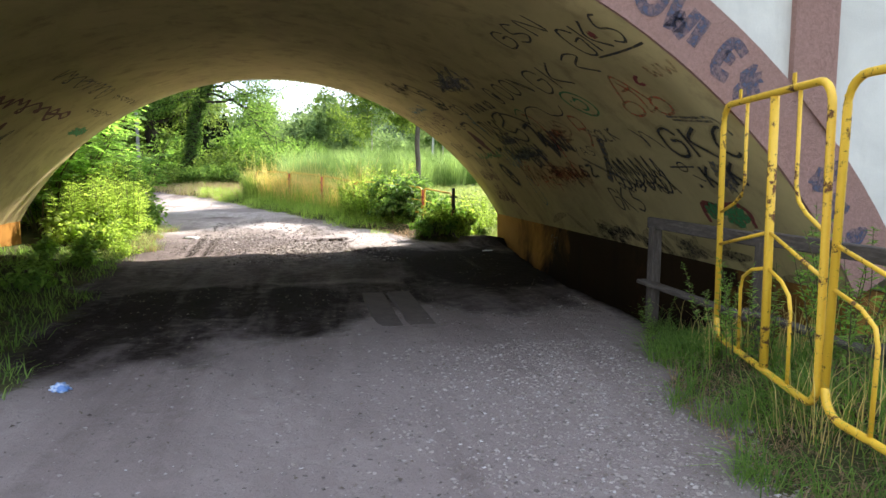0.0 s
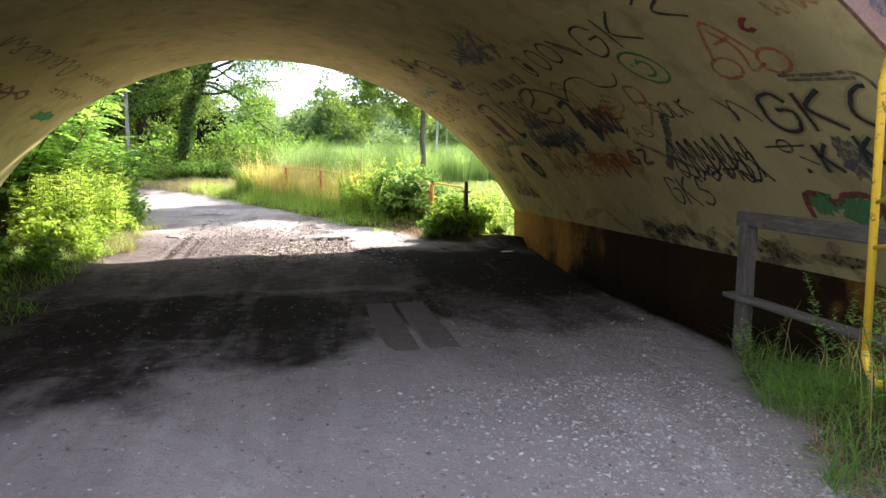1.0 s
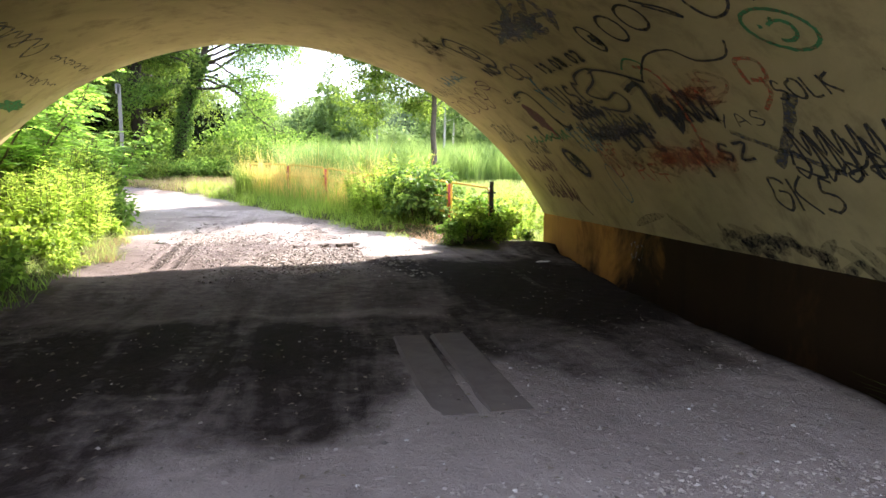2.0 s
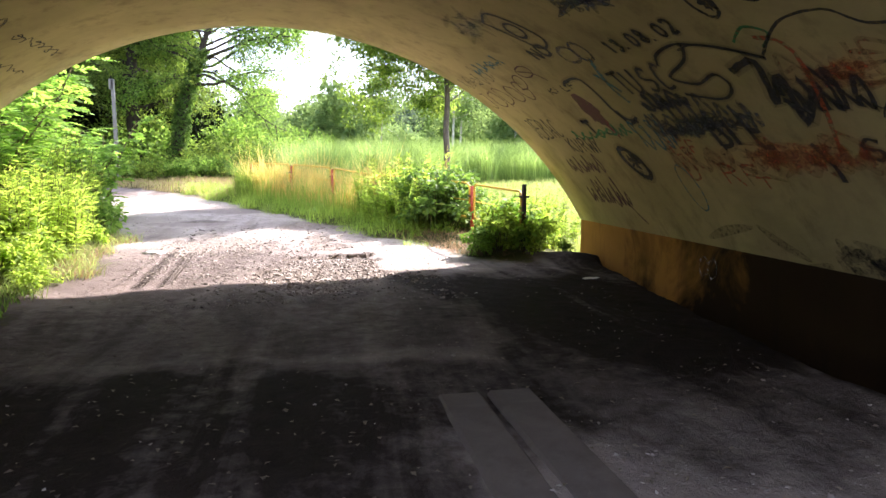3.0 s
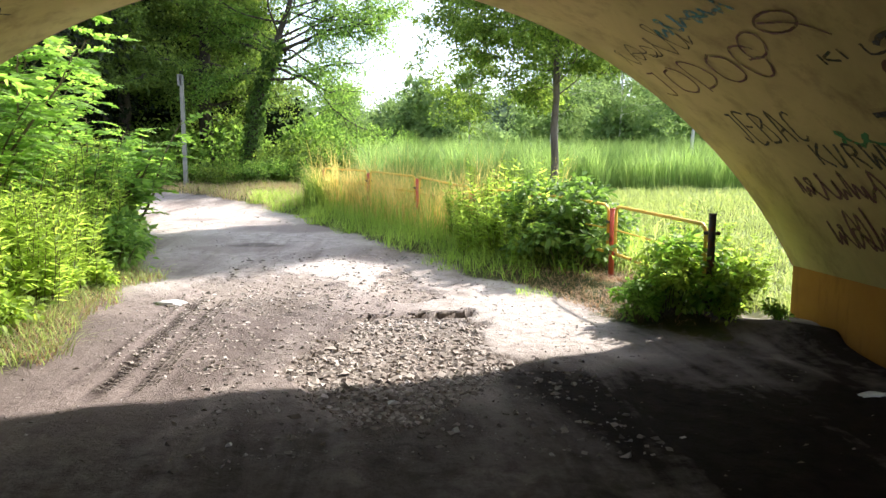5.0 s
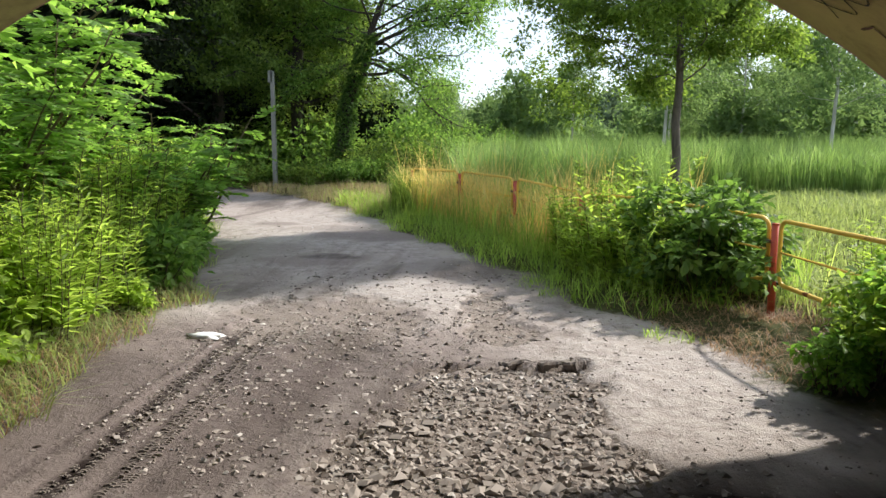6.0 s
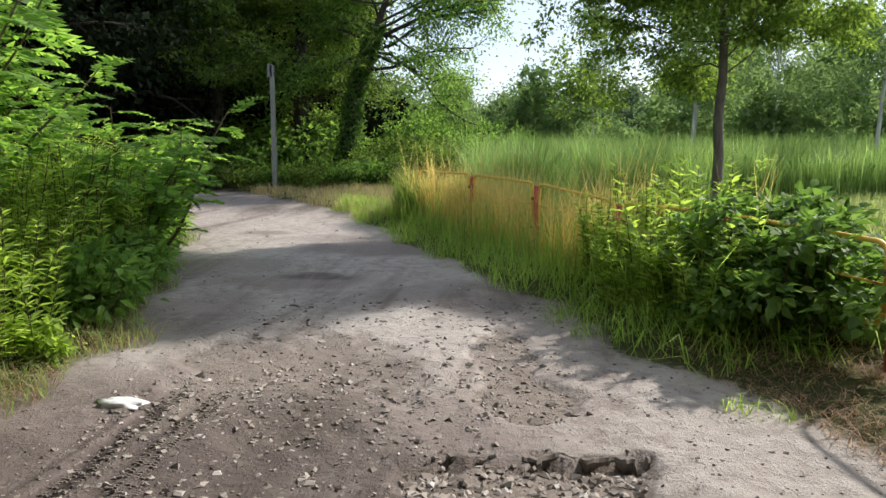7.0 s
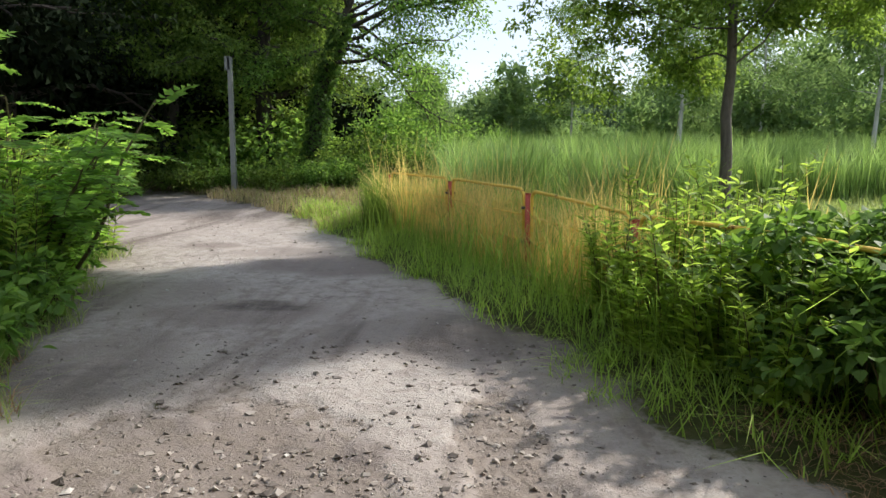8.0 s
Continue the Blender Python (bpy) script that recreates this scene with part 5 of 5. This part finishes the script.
k_faint = spray_mat("faint_orange_spray", (0.42, 0.1, 0.025), 0.62)
k_green = spray_mat("green_spray", (0.03, 0.2, 0.06), 0.42)
k_red = spray_mat("dark_red_spray", (0.2, 0.015, 0.015), 0.4)
k_teal = spray_mat("teal_spray", (0.03, 0.17, 0.22), 0.48)
k_brown = spray_mat("brown_spray", (0.13, 0.035, 0.025), 0.38)
k_maroon = spray_mat("maroon_marker", (0.1, 0.03, 0.035), 0.42)
k_blue = spray_mat("dark_blue_spray", (0.055, 0.058, 0.095), 0.5)
k_white = spray_mat("white_spray", (0.45, 0.45, 0.46), 0.62)

write("GSN", 2.75, 6.62, 0.28, 0.36, 0.026, k_black, "black sprayed letters")
write("GKS", 3.15, 5.62, 0.36, 0.29, 0.026, k_black, "black sprayed letters")
spray([[(3.2, 5.5), (3.22, 5.1), (3.21, 4.76)]], 0.024, k_black)
blot(2.97, 5.2, 0.05, 0.045, k_red, "", 0.15)
write("GK", 3.4, 7.25, 0.36, 0.5, 0.026, k_black, "black sprayed letters")
spray([[(3.08, 6.1), (3.03, 5.93), (3.1, 5.78), (3.2, 5.98), (3.34, 5.72)]], 0.024, k_black)
write("GKC", 4.46, 5.9, 0.32, 0.37, 0.034, k_black, "large black letters", 0.02)
spray([[(3.98, 5.5), (4.03, 5.2), (4.07, 4.92), (4.26, 4.86)], [(4.03, 5.46), (4.08, 5.1), (4.1, 4.95)]], 0.03, k_grey)
write(".K", 4.85, 5.9, 0.26, 0.2, 0.035, k_black)
blot(4.72, 5.42, 0.2, 0.13, k_grey, "", 0.18)
write("K", 4.8, 5.3, 0.26, 0.2, 0.035, k_black)
blot(5.15, 5.98, 0.11, 0.17, k_green, "green splash", 0.15)
blot(5.18, 5.66, 0.13, 0.17, k_green, "", 0.15)
spray([[(5.3, 6.16), (5.08, 6.12), (5.06, 5.95), (5.13, 5.83), (5.04, 5.66), (5.1, 5.45), (5.3, 5.46)]], 0.06, k_red, "dark red outline")
spray([[(3.75, 5.93), (3.42, 5.7), (3.78, 5.5)], [(3.62, 5.78), (3.6, 5.6)], ring(3.84, 5.88, 0.1, 0.14), ring(3.86, 5.42, 0.11, 0.12), [(3.5, 5.72), (3.7, 5.62), (3.9, 5.66), (3.86, 5.5)]], 0.03, k_orange, "orange looping letters")
write("C", 3.6, 5.4, 0.1, 0.13, 0.04, k_red)
write("W", 3.56, 5.1, 0.14, 0.2, 0.03, k_faint)
write("W", 3.56, 4.9, 0.14, 0.2, 0.03, k_faint)
spray([ring(3.64, 6.78, 0.185, 0.235, 0.5, 14, -0.07), ring(3.66, 6.77, 0.09, 0.1, 2.4, 8)[:6], [(3.6, 6.9), (3.57, 6.89)], [(3.57, 6.78), (3.54, 6.77)]], 0.03, k_green, "green spray-painted smiling disc")
spray([ring(3.19, 8.7, 0.17, 0.1, 0.9, 11), ring(3.18, 8.27, 0.16, 0.13), ring(3.16, 7.91, 0.15, 0.14), [(3.02, 7.72), (3.2, 7.5), (3.32, 7.42), (3.1, 7.66)]], 0.028, k_black, "black looping bubble letters")
blot(3.22, 8.66, 0.08, 0.06, k_black, "", 0.2)
smear(2.74, 9.5, 0.2, 0.75, k_grey, 46, 0.075, "grey scrubbed-over patch")
write("SOLK", 4.2, 7.28, 0.17, 0.15, 0.022, k_black)
write("YAS", 4.41, 8.15, 0.14, 0.2, 0.016, k_black)
spray([[(3.76, 8.66), (3.54, 8.3), (3.54, 7.94), (3.71, 7.75), (3.74, 7.44), (3.6, 7.29)], [(3.53, 9.42), (3.53, 9.16), (3.78, 8.66)]], 0.022, k_black)
spray([[(4.02, 7.45), (3.79, 7.39), (3.83, 7.2), (4.0, 7.25), (3.98, 7.4)], [(3.97, 7.3), (4.12, 7.32), (4.27, 7.51)]], 0.036, k_orange, "orange letter")
write("AWD", 4.02, 8.68, 0.26, 0.38, 0.036, k_faint, "faded red letters", 0.08)
spikes = []
for i in range(7):
    y = 7.5 - 0.15 * i
    spikes.append([(4.85 + 0.02 * i, y), (4.42 + 0.04 * i + rg.normal() * 0.03, y - 0.02), (4.72, y - 0.09), (4.5 + rg.normal() * 0.04, y - 0.15), (4.9, y - 0.2 + rg.normal() * 0.03)])
spray(spikes, 0.026, k_black, "unreadable spiky black scrawl")
scribble(4.68, 4.95, 7.7, 6.3, 6, 0.028, k_black)
write("SZ", 4.75, 8.5, 0.17, 0.26, 0.03, k_black)
write("GKS", 5.27, 8.14, 0.32, 0.28, 0.028, k_black, "black sprayed letters")
spray([ring(4.6, 5.98, 0.06, 0.07), [(4.6, 6.2), (4.6, 5.78)], [(4.7, 5.9), (4.78, 5.75)]], 0.02, k_black)
spray([[(4.07, 6.35), (4.25, 6.22), (4.32, 6.25), (4.12, 6.2), (4.25, 6.06), (4.36, 6.0)]], 0.018, k_black)
spray([[(4.15, 7.15), (4.5, 7.48), (4.82, 7.84)]], 0.1, k_grey, "grey smeared cross")
spray([[(4.45, 8.13), (4.63, 7.77), (4.89, 7.19)]], 0.055, k_grey)
spray([[(4.59, 8.92), (4.78, 8.85), (4.96, 8.83)]], 0.05, k_black)
smear(4.28, 10.1, 0.13, 0.6, k_mist, 24, 0.06)
smear(4.35, 9.9, 0.1, 0.35, k_black, 9, 0.03)
smear(4.72, 9.2, 0.16, 0.9, k_faint, 24, 0.06, "faded orange smear")
smear(4.02, 8.2, 0.12, 0.5, k_faint, 22, 0.05)
smear(2.3, 11.9, 0.25, 0.6, k_mist, 26, 0.07)
scribble(4.55, 4.85, 11.0, 8.3, 9, 0.07, k_faint, "faded orange smears")
scribble(4.62, 4.78, 9.6, 8.4, 7, 0.09, k_faint)
scribble(4.0, 4.4, 10.9, 9.2, 10, 0.05, k_grey, "dark overspray")
write("13.08.02", 3.37, 10.24, 0.15, 0.14, 0.032, k_black, "black painted date", 0.0)
spray([[(3.62, 9.85), (3.5, 9.7), (3.47, 9.34), (3.63, 9.46), (3.76, 9.84), (3.89, 9.6), (3.83, 9.3), (3.97, 9.24), (4.08, 9.45), (3.97, 9.87)], [(3.47, 9.34), (3.59, 9.0), (3.79, 8.66)]], 0.03, k_black, "swirling black tag")
write("TUSC", 3.86, 10.75, 0.3, 0.24, 0.036, k_black, "", 0.04)
scribble(3.9, 4.08, 10.7, 9.9, 6, 0.042, k_black)
write("BIE", 4.58, 9.98, 0.32, 0.25, 0.055, k_black, "thick black letters", 0.06)
scribble(4.25, 4.42, 10.65, 10.05, 5, 0.05, k_black)
write("EEF", 4.66, 10.85, 0.16, 0.17, 0.028, k_orange)
write("U RF", 5.0, 10.85, 0.22, 0.3, 0.028, k_orange, "orange letters", 0.04)
write("T", 5.06, 9.85, 0.12, 0.25, 0.026, k_orange)
write("JEBAC", 4.28, 14.15, 0.34, 0.2, 0.026, k_black, "", 0.03)
write("KURWY", 4.58, 13.32, 0.24, 0.19, 0.028, k_black, "", 0.03)
scribble(4.64, 4.92, 13.95, 12.8, 7, 0.032, k_maroon, "unreadable maroon lettering")
scribble(5.06, 5.46, 13.9, 12.65, 9, 0.032, k_maroon, "unreadable maroon lettering", 0.2)
spray([[(5.4, 12.85), (5.62, 12.66), (5.72, 12.55)]], 0.03, k_maroon)
spray([ring(4.77, 11.87, 0.2, 0.2, 0, 16, -0.09)], 0.07, k_black, "black ring emblem")
blot(4.77, 11.88, 0.12, 0.1, k_black, "", 0.3)
blot(3.95, 11.82, 0.27, 0.17, k_brown, "brown painted shape", 0.1)
blot(4.26, 11.72, 0.14, 0.06, k_red, "", 0.2)
spray([[(3.56, 11.8), (3.5, 11.67), (3.54, 11.32), (4.06, 11.31), (4.21, 11.05)], [(4.14, 11.0), (4.22, 11.25), (4.02, 11.28)]], 0.04, k_black)
write("T", 4.3, 12.35, 0.2, 0.26, 0.05, k_black)
scribble(4.2, 4.36, 12.9, 11.3, 7, 0.035, k_green, "green overspray")
spray([[(2.4, 11.55), (2.36, 11.2), (2.9, 11.0), (2.98, 11.3), (2.4, 11.55)], ring(2.68, 11.25, 0.13, 0.12)], 0.035, k_black, "black outlined box")
write("NO", 3.12, 11.6, 0.18, 0.22, 0.04, k_black)
spray([ring(3.2, 10.95, 0.12, 0.16), ring(3.22, 10.7, 0.14, 0.12)], 0.04, k_blue)
spray([[(3.3, 10.7), (3.7, 10.9), (3.95, 10.85)], [(3.5, 10.95), (3.8, 10.8)]], 0.05, k_teal)
scribble(4.1, 4.55, 11.3, 10.6, 4, 0.03, k_teal, "teal lines")
spray([ring(5.1, 11.0, 0.3, 0.14)], 0.02, k_teal)
scribble(2.72, 2.95, 13.6, 12.4, 6, 0.035, k_teal)
scribble(2.8, 3.1, 14.6, 13.2, 6, 0.014, k_black)
write("JODOG", 3.6, 14.68, 0.34, 0.4, 0.024, k_maroon, "looping brown lettering")
spray([ring(3.18, 12.3, 0.1, 0.2, 1.0), ring(3.3, 12.75, 0.12, 0.16, 2.0, 9, 0.05), [(3.14, 12.45), (3.24, 12.15), (3.4, 12.0)]], 0.022, k_maroon)
write("KILF", 3.62, 12.3, 0.1, 0.2, 0.022, k_black)
spray([[(3.84, 9.1), (3.8, 8.8), (4.2, 8.95), (3.95, 8.7), (4.4, 8.8), (4.1, 8.5)]], 0.06, k_black)
scribble(3.9, 4.3, 8.85, 8.1, 6, 0.035, k_black, "black tangled tag")
spray([[(3.6, 8.8), (3.5, 8.6), (3.6, 8.45), (3.7, 8.6)]], 0.025, k_green)
spray([[(3.6, 8.6), (3.8, 8.4), (4.7, 8.7)]], 0.04, k_orange)
# strokes that darken the lower vault in place of light falloff
smear(5.75, 8.0, 0.2, 2.8, k_shade, 60, 0.12, "dark strokes painting shade above the plinth")
smear(-4.3, 8.6, 0.75, 2.4, k_brown, 70, 0.2, "dark brown overpainted patch")
smear(-4.5, 9.4, 0.6, 2.6, k_grey, 60, 0.16)
for a in (-3.0, -2.5):
    scribble(a, a - 0.16, 12.8, 14.2, 6, 0.018, k_black, "black scribble")
blot(-3.62, 13.8, 0.12, 0.4, k_green, "green spray patch", 0.2)
scribble(-3.2, -3.5, 9.5, 12.5, 6, 0.06, k_brown)
scribble(-2.4, -2.8, 10, 12.5, 6, 0.04, k_grey)


def on_ring(t, r):
    return Vector((CX + (R + r) * math.sin(t), NEAR - 0.034, CZ + (R + r) * math.cos(t)))


for i, ch in enumerate("OWIE"):
    acc = Acc()
    for s in glyph(ch):
        c = spline([((radians(30.6 + i * 2.5) * 5.8) + p[0] * 0.17, 0.14 + p[1] * 0.22) for p in s])
        t = np.gradient(c, axis=0)
        t /= np.linalg.norm(t, axis=1)[:, None] + 1e-9
        nn = np.stack([-t[:, 1], t[:, 0]], 1) * 0.042
        v = [tuple(on_ring(p[0] / 5.8, p[1])) for pair in zip(c + nn, c - nn) for p in pair]
        acc.add(v, [(2 * k, 2 * k + 1, 2 * k + 3, 2 * k + 2) for k in range(len(c) - 1)])
    put("graffiti", acc.mesh("graffiti", k_blue), bridge, "faded blue letters on the arch ring")
for a0, r0, s in ((41.0, 0.24, 0.1), (53.0, 0.2, 0.09), (50.5, 0.25, 0.1), (56, 0.22, 0.07)):
    acc = Acc()
    rim = [(radians(a0) + s * (1 + rg.normal() * 0.2) * math.cos(t) / 5.8, r0 + s * 1.4 * (1 + rg.normal() * 0.2) * math.sin(t)) for t in np.linspace(0, 6.28, 18, endpoint=False)]
    acc.add([tuple(on_ring(radians(a0), r0))] + [tuple(on_ring(*p)) for p in rim], [(0, i + 1, (i + 1) % 18 + 1) for i in range(18)])
    put("graffiti", acc.mesh("graffiti", k_blue), bridge, "blue sprayed patch on the arch ring")
spray([[(0.28 + 0.11 * math.cos(t), 11.25 + dy + 0.08 * math.sin(t)) for t in np.linspace(0, 6.5, 10)] for dy in (0, 0.17)], 0.018, k_white, "white loops on the plinth", lambda z, y: Vector((CX + HALF - 0.004, y, z)))

# ---- stones and litter ----


def stone_verts(rng, n):
    base = np.array([(1, 0, 0), (0, 1, 0), (-1, 0, 0), (0, -1, 0), (0.4, 0.4, 0.8), (-0.45, -0.3, 0.75), (0, 0, -0.7)], float)
    faces = [(0, 1, 4), (1, 2, 5), (1, 5, 4), (2, 3, 5), (3, 0, 4), (3, 4, 5), (1, 0, 6), (2, 1, 6), (3, 2, 6), (0, 3, 6)]
    v = base[None] * rng.uniform(0.65, 1.3, (n, 7, 1)) + rng.normal(size=(n, 7, 3)) * 0.14
    return v * np.stack([rng.uniform(0.7, 1.4, n), rng.uniform(0.7, 1.2, n), rng.uniform(0.35, 0.8, n)], 1)[:, None], np.array(faces)


def stones(name, label, x, y, size, seed, material=m_stone):
    rng = np.random.default_rng(seed)
    n = len(x)
    v, f = stone_verts(rng, n)
    a = rng.uniform(0, 6.28, n)
    c, s = np.cos(a)[:, None], np.sin(a)[:, None]
    vx, vy = v[..., 0] * c - v[..., 1] * s, v[..., 0] * s + v[..., 1] * c
    v = np.stack([vx, vy, v[..., 2]], -1) * size[:, None, None]
    v += np.stack([x, y, height(x, y) + size * 0.12], 1)[:, None]
    ff = (np.arange(n)[:, None, None] * 7 + f[None]).reshape(-1, 3)
    return tagged(put(name, mesh_of(name, v.reshape(-1, 3), ff, material)), label, "gravel", kind="stuff")


rng = np.random.default_rng(77)
hole = thing("rubble_hole", (0.15, 14.2, 0), "hole in the track filled with broken stone", "rubble")
shards = []
vv, ff = stone_verts(rng, 8)
for k in range(8):
    shards.append(mesh_of("stone", vv[k] * np.array([1, 1, 0.7]), ff, m_stone))
k = 0
while k < 290:
    x, y = rng.uniform(-0.6, 1.2), rng.uniform(12.6, 15.4)
    if patch(x, y) < 0.75:
        continue
    s = 0.02 + 0.036 * rng.random() ** 1.4
    ob = put("stone", shards[k % 8], hole)
    ob.matrix_basis = Matrix.Translation((x - 0.15, y - 14.2, gz_at(x, y) + s * 0.28)) @ pose(0, 0, 0, rng.uniform(-14, 14), rng.uniform(-14, 14), rng.uniform(0, 360)) @ Matrix.Diagonal((s, s, s, 1))
    k += 1
x, y = rng.uniform(-1.4, 1.5, 9000), rng.uniform(12.2, 15.5, 9000)
m = patch(x, y) > 0.5
stones("rubble", "small broken stones lying in the hole in the track", x[m], y[m], 0.008 + 0.03 * rng.random(m.sum()) ** 2, 1)
x, y = rng.uniform(-2.6, 0.6, 2600), rng.uniform(15.4, 18.2, 2600)
m = patch(x, y) > 0.15
m &= rng.random(2600) < np.where(x > -0.3, 0.9, 0.35)
stones("rubble", "loose stones in the worn patches of the track", x[m], y[m], 0.005 + 0.026 * rng.random(m.sum()) ** 2, 2)
x, y = rng.uniform(-1.75, 0.1, 1700), rng.uniform(13.2, 17.0, 1700)
stones("rubble", "stones pressed into the dirt beside the hole", x, y, 0.006 + 0.024 * rng.random(1700) ** 2.6, 8)
# broken rim of the old surface at the back of the hole
acc = Acc()
rim = [(-0.62, 15.86), (-0.52, 15.72), (-0.42, 15.55), (-0.3, 15.42), (-0.2, 15.37), (-0.08, 15.4), (0.05, 15.35), (0.18, 15.39), (0.3, 15.34), (0.42, 15.38), (0.55, 15.36), (0.68, 15.39), (0.8, 15.35), (0.92, 15.37)]
vs = []
rim_x = np.linspace(rim[0][0], rim[-1][0], 90)
rim_y = np.interp(rim_x, [p[0] for p in rim], [p[1] for p in rim]) - 0.045 + 0.02 * lump(rim_x * 9, rim_x * 4, 1.0, 2) + rng.uniform(-0.004, 0.004, 90)
for x, y in zip(rim_x, rim_y):
    top = float(height(x, y + 0.12)) - 0.004 + rng.uniform(-0.006, 0.002)
    vs += [(x - 0.15, y + 0.03 - 14.2, top - 0.13), (x - 0.15 + rng.uniform(-0.008, 0.008), y - 14.2 + rng.uniform(-0.003, 0.003), top - 0.016), (x - 0.15, y + 0.018 - 14.2, top), (x - 0.15, y + 0.07 - 14.2, float(height(x, y + 0.12)) - 0.014)]
acc.add(vs, [(4 * k + c, 4 * k + 4 + c, 4 * k + 5 + c, 4 * k + 1 + c) for k in range(len(rim_x) - 1) for c in range(3)])
put("asphalt_edge", acc.mesh("asphalt_edge", m_crust), hole, "broken asphalt rim")
# tyre prints: rows of small pressed lugs
lugs = Acc()
for off, wide in ((0.0, 0.05), (0.075, 0.05), (0.3, 0.06), (0.385, 0.06)):
    for y in np.arange(13.0, 16.3, 0.028):
        if rng.random() < 0.25:
            continue
        c = -2.19 - 0.05 * (y - 15.4) + off
        for q, sl in ((-0.5, 1), (0.5, -1)):
            x0 = c + q * wide * 0.62
            z = float(height(x0, y)) + 0.001
            w, d, t = wide * 0.26, 0.008, 0.006 * rng.uniform(0.5, 1.2)
            base = [(x0 - w, y - d - sl * 0.006, z), (x0 + w, y - d + sl * 0.006, z), (x0 + w, y + d + sl * 0.006, z), (x0 - w, y + d - sl * 0.006, z)]
            lugs.add(base + [(x0 + (p[0] - x0) * 0.75, y + (p[1] - y) * 0.6, z + t) for p in base], [(0, 1, 5, 4), (1, 2, 6, 5), (2, 3, 7, 6), (3, 0, 4, 7), (4, 5, 6, 7)])
tagged(put("tyre_prints", lugs.mesh("tyre_prints", m_crust)), "lugged tyre prints pressed into damp dirt", "tyre print", kind="stuff")
x, y = rng.uniform(-1.4, 1.6, 900), rng.uniform(11.6, 13.6, 900)
stones("rubble", "stones spilled from the hole into the shade", x, y, 0.005 + 0.028 * rng.random(900) ** 2.5, 6, m_gravel)
x, y = rng.uniform(-3.4, 3.3, 30000), 2.2 + 17 * rng.random(30000) ** 1.7
m = (road_side(x, y) > 0.05) & (rng.random(30000) < (0.4 + 0.6 * smooth(0.0, 2.4, x)) * (1 - 0.93 * smooth(0.35, 0.6, mud_shade_mask(x, y))))
stones("gravel", "small gravel scattered over the track", x[m], y[m], 0.004 + 0.013 * rng.random(m.sum()) ** 3, 3, m_gravel)
x, y = rng.uniform(-0.4, 2.7, 24000), 2.0 + 3.8 * rng.random(24000) ** 1.3
m = (road_side(x, y) > -0.25) & (rng.random(24000) < 0.08 + 0.92 * smooth(0.0, 1.6, x - 0.12 * (y - 3)))
stones("gravel", "coarse gravel at the edge of the track", x[m], y[m], 0.0035 + 0.013 * rng.random(m.sum()) ** 3, 7, m_stone)
x, y = rng.uniform(-6, 1.2, 1500), rng.uniform(15, 30, 1500)
m = road_side(x, y) > 0.05
stones("gravel", "scattered stones along the bend of the track", x[m], y[m], 0.006 + 0.022 * rng.random(m.sum()) ** 3, 4)
x, y = rng.uniform(-2.2, 0.7, 1100), rng.uniform(15.8, 19.0, 1100)
m = rng.random(1100) < 0.35 + 0.65 * smooth(0.35, 0.8, lump(x, y, 1.6, 4))
stones("clods", "dark crumbled clods on the dirt track", x[m], y[m], 0.006 + 0.03 * rng.random(m.sum()) ** 2.6, 9, m_gravel)
y = rng.uniform(13.5, 16.5, 700)
x = -2.1 - 0.05 * (y - 15.4) + rng.normal(size=700) * 0.2
stones("clods", "crumbled clods thrown up by tyres", x, y, 0.006 + 0.02 * rng.random(700) ** 2, 5)
n = 650
x, y = rng.uniform(-3.0, 3.2, n), np.where(rng.random(n) < 0.3, rng.uniform(2.5, 13, n), rng.normal(7.9, 1.2, n))
v, f = leaves(np.stack([x, y, height(x, y) + 0.012], 1), rand_dirs(rng, n) * np.array([1, 1, 0.1]), np.tile([0, 0, 1.0], (n, 1)) + rand_dirs(rng, n) * 0.3, rng.uniform(0.02, 0.05, n), rng.uniform(0.012, 0.03, n))
tagged(put("fallen_leaves", mesh_of("fallen_leaves", v, f, m_deadleaf)), "withered leaves lying on the track", "leaves", kind="stuff")
for x0, w in ((0.68, 0.28), (1.0, 0.29)):
    bm = box_bm(w, 1.9, 0.08, 0.02)
    slab = part("concrete_slab", bm, m_slab, None)
    slab.location = (x0 + w / 2, 7.62, float(np.max(height(x0 + w / 2, np.linspace(6.7, 8.5, 30)))) - 0.037)
    tagged(slab, "worn concrete slab sunk into the dirt track", "slab", "slabs in the track")


def crumpled(name, at, sx, sy, sz, material, label, category, seed):
    """Crumpled thin sheet lying on the ground."""
    rng = np.random.default_rng(seed)
    bm = bmesh.new()
    bmesh.ops.create_icosphere(bm, subdivisions=3, radius=1)
    for v in bm.verts:
        d = v.co.normalized()
        k = 0.75 + 0.35 * noise.noise(d * 2.3 + Vector((seed, 0, 0))) + 0.22 * noise.noise(d * 6 + Vector((0, seed, 0)))
        v.co = Vector((d.x * sx, d.y * sy, max(-0.15, d.z) * sz)) * k
    for fc in bm.faces:
        fc.smooth = True
    ob = part(name, bm, material, None)
    ob.location = (at[0], at[1], gz_at(*at) + sz * 0.1)
    tagged(ob, label, category)
    return ob


crumpled("plastic_bag", (-2.43, 15.9), 0.21, 0.11, 0.045, m_bag, "crumpled thin white plastic bag on the dirt", "bag", 4)
crumpled("candy_wrapper", (-1.72, 5.2), 0.09, 0.07, 0.06, m_wrap, "crumpled blue and white wrapper on the track", "wrapper", 9)
crumpled("paper_scrap", (3.36, 12.45), 0.14, 0.06, 0.02, m_bag, "flattened pale paper scrap beside the wall", "paper", 7)
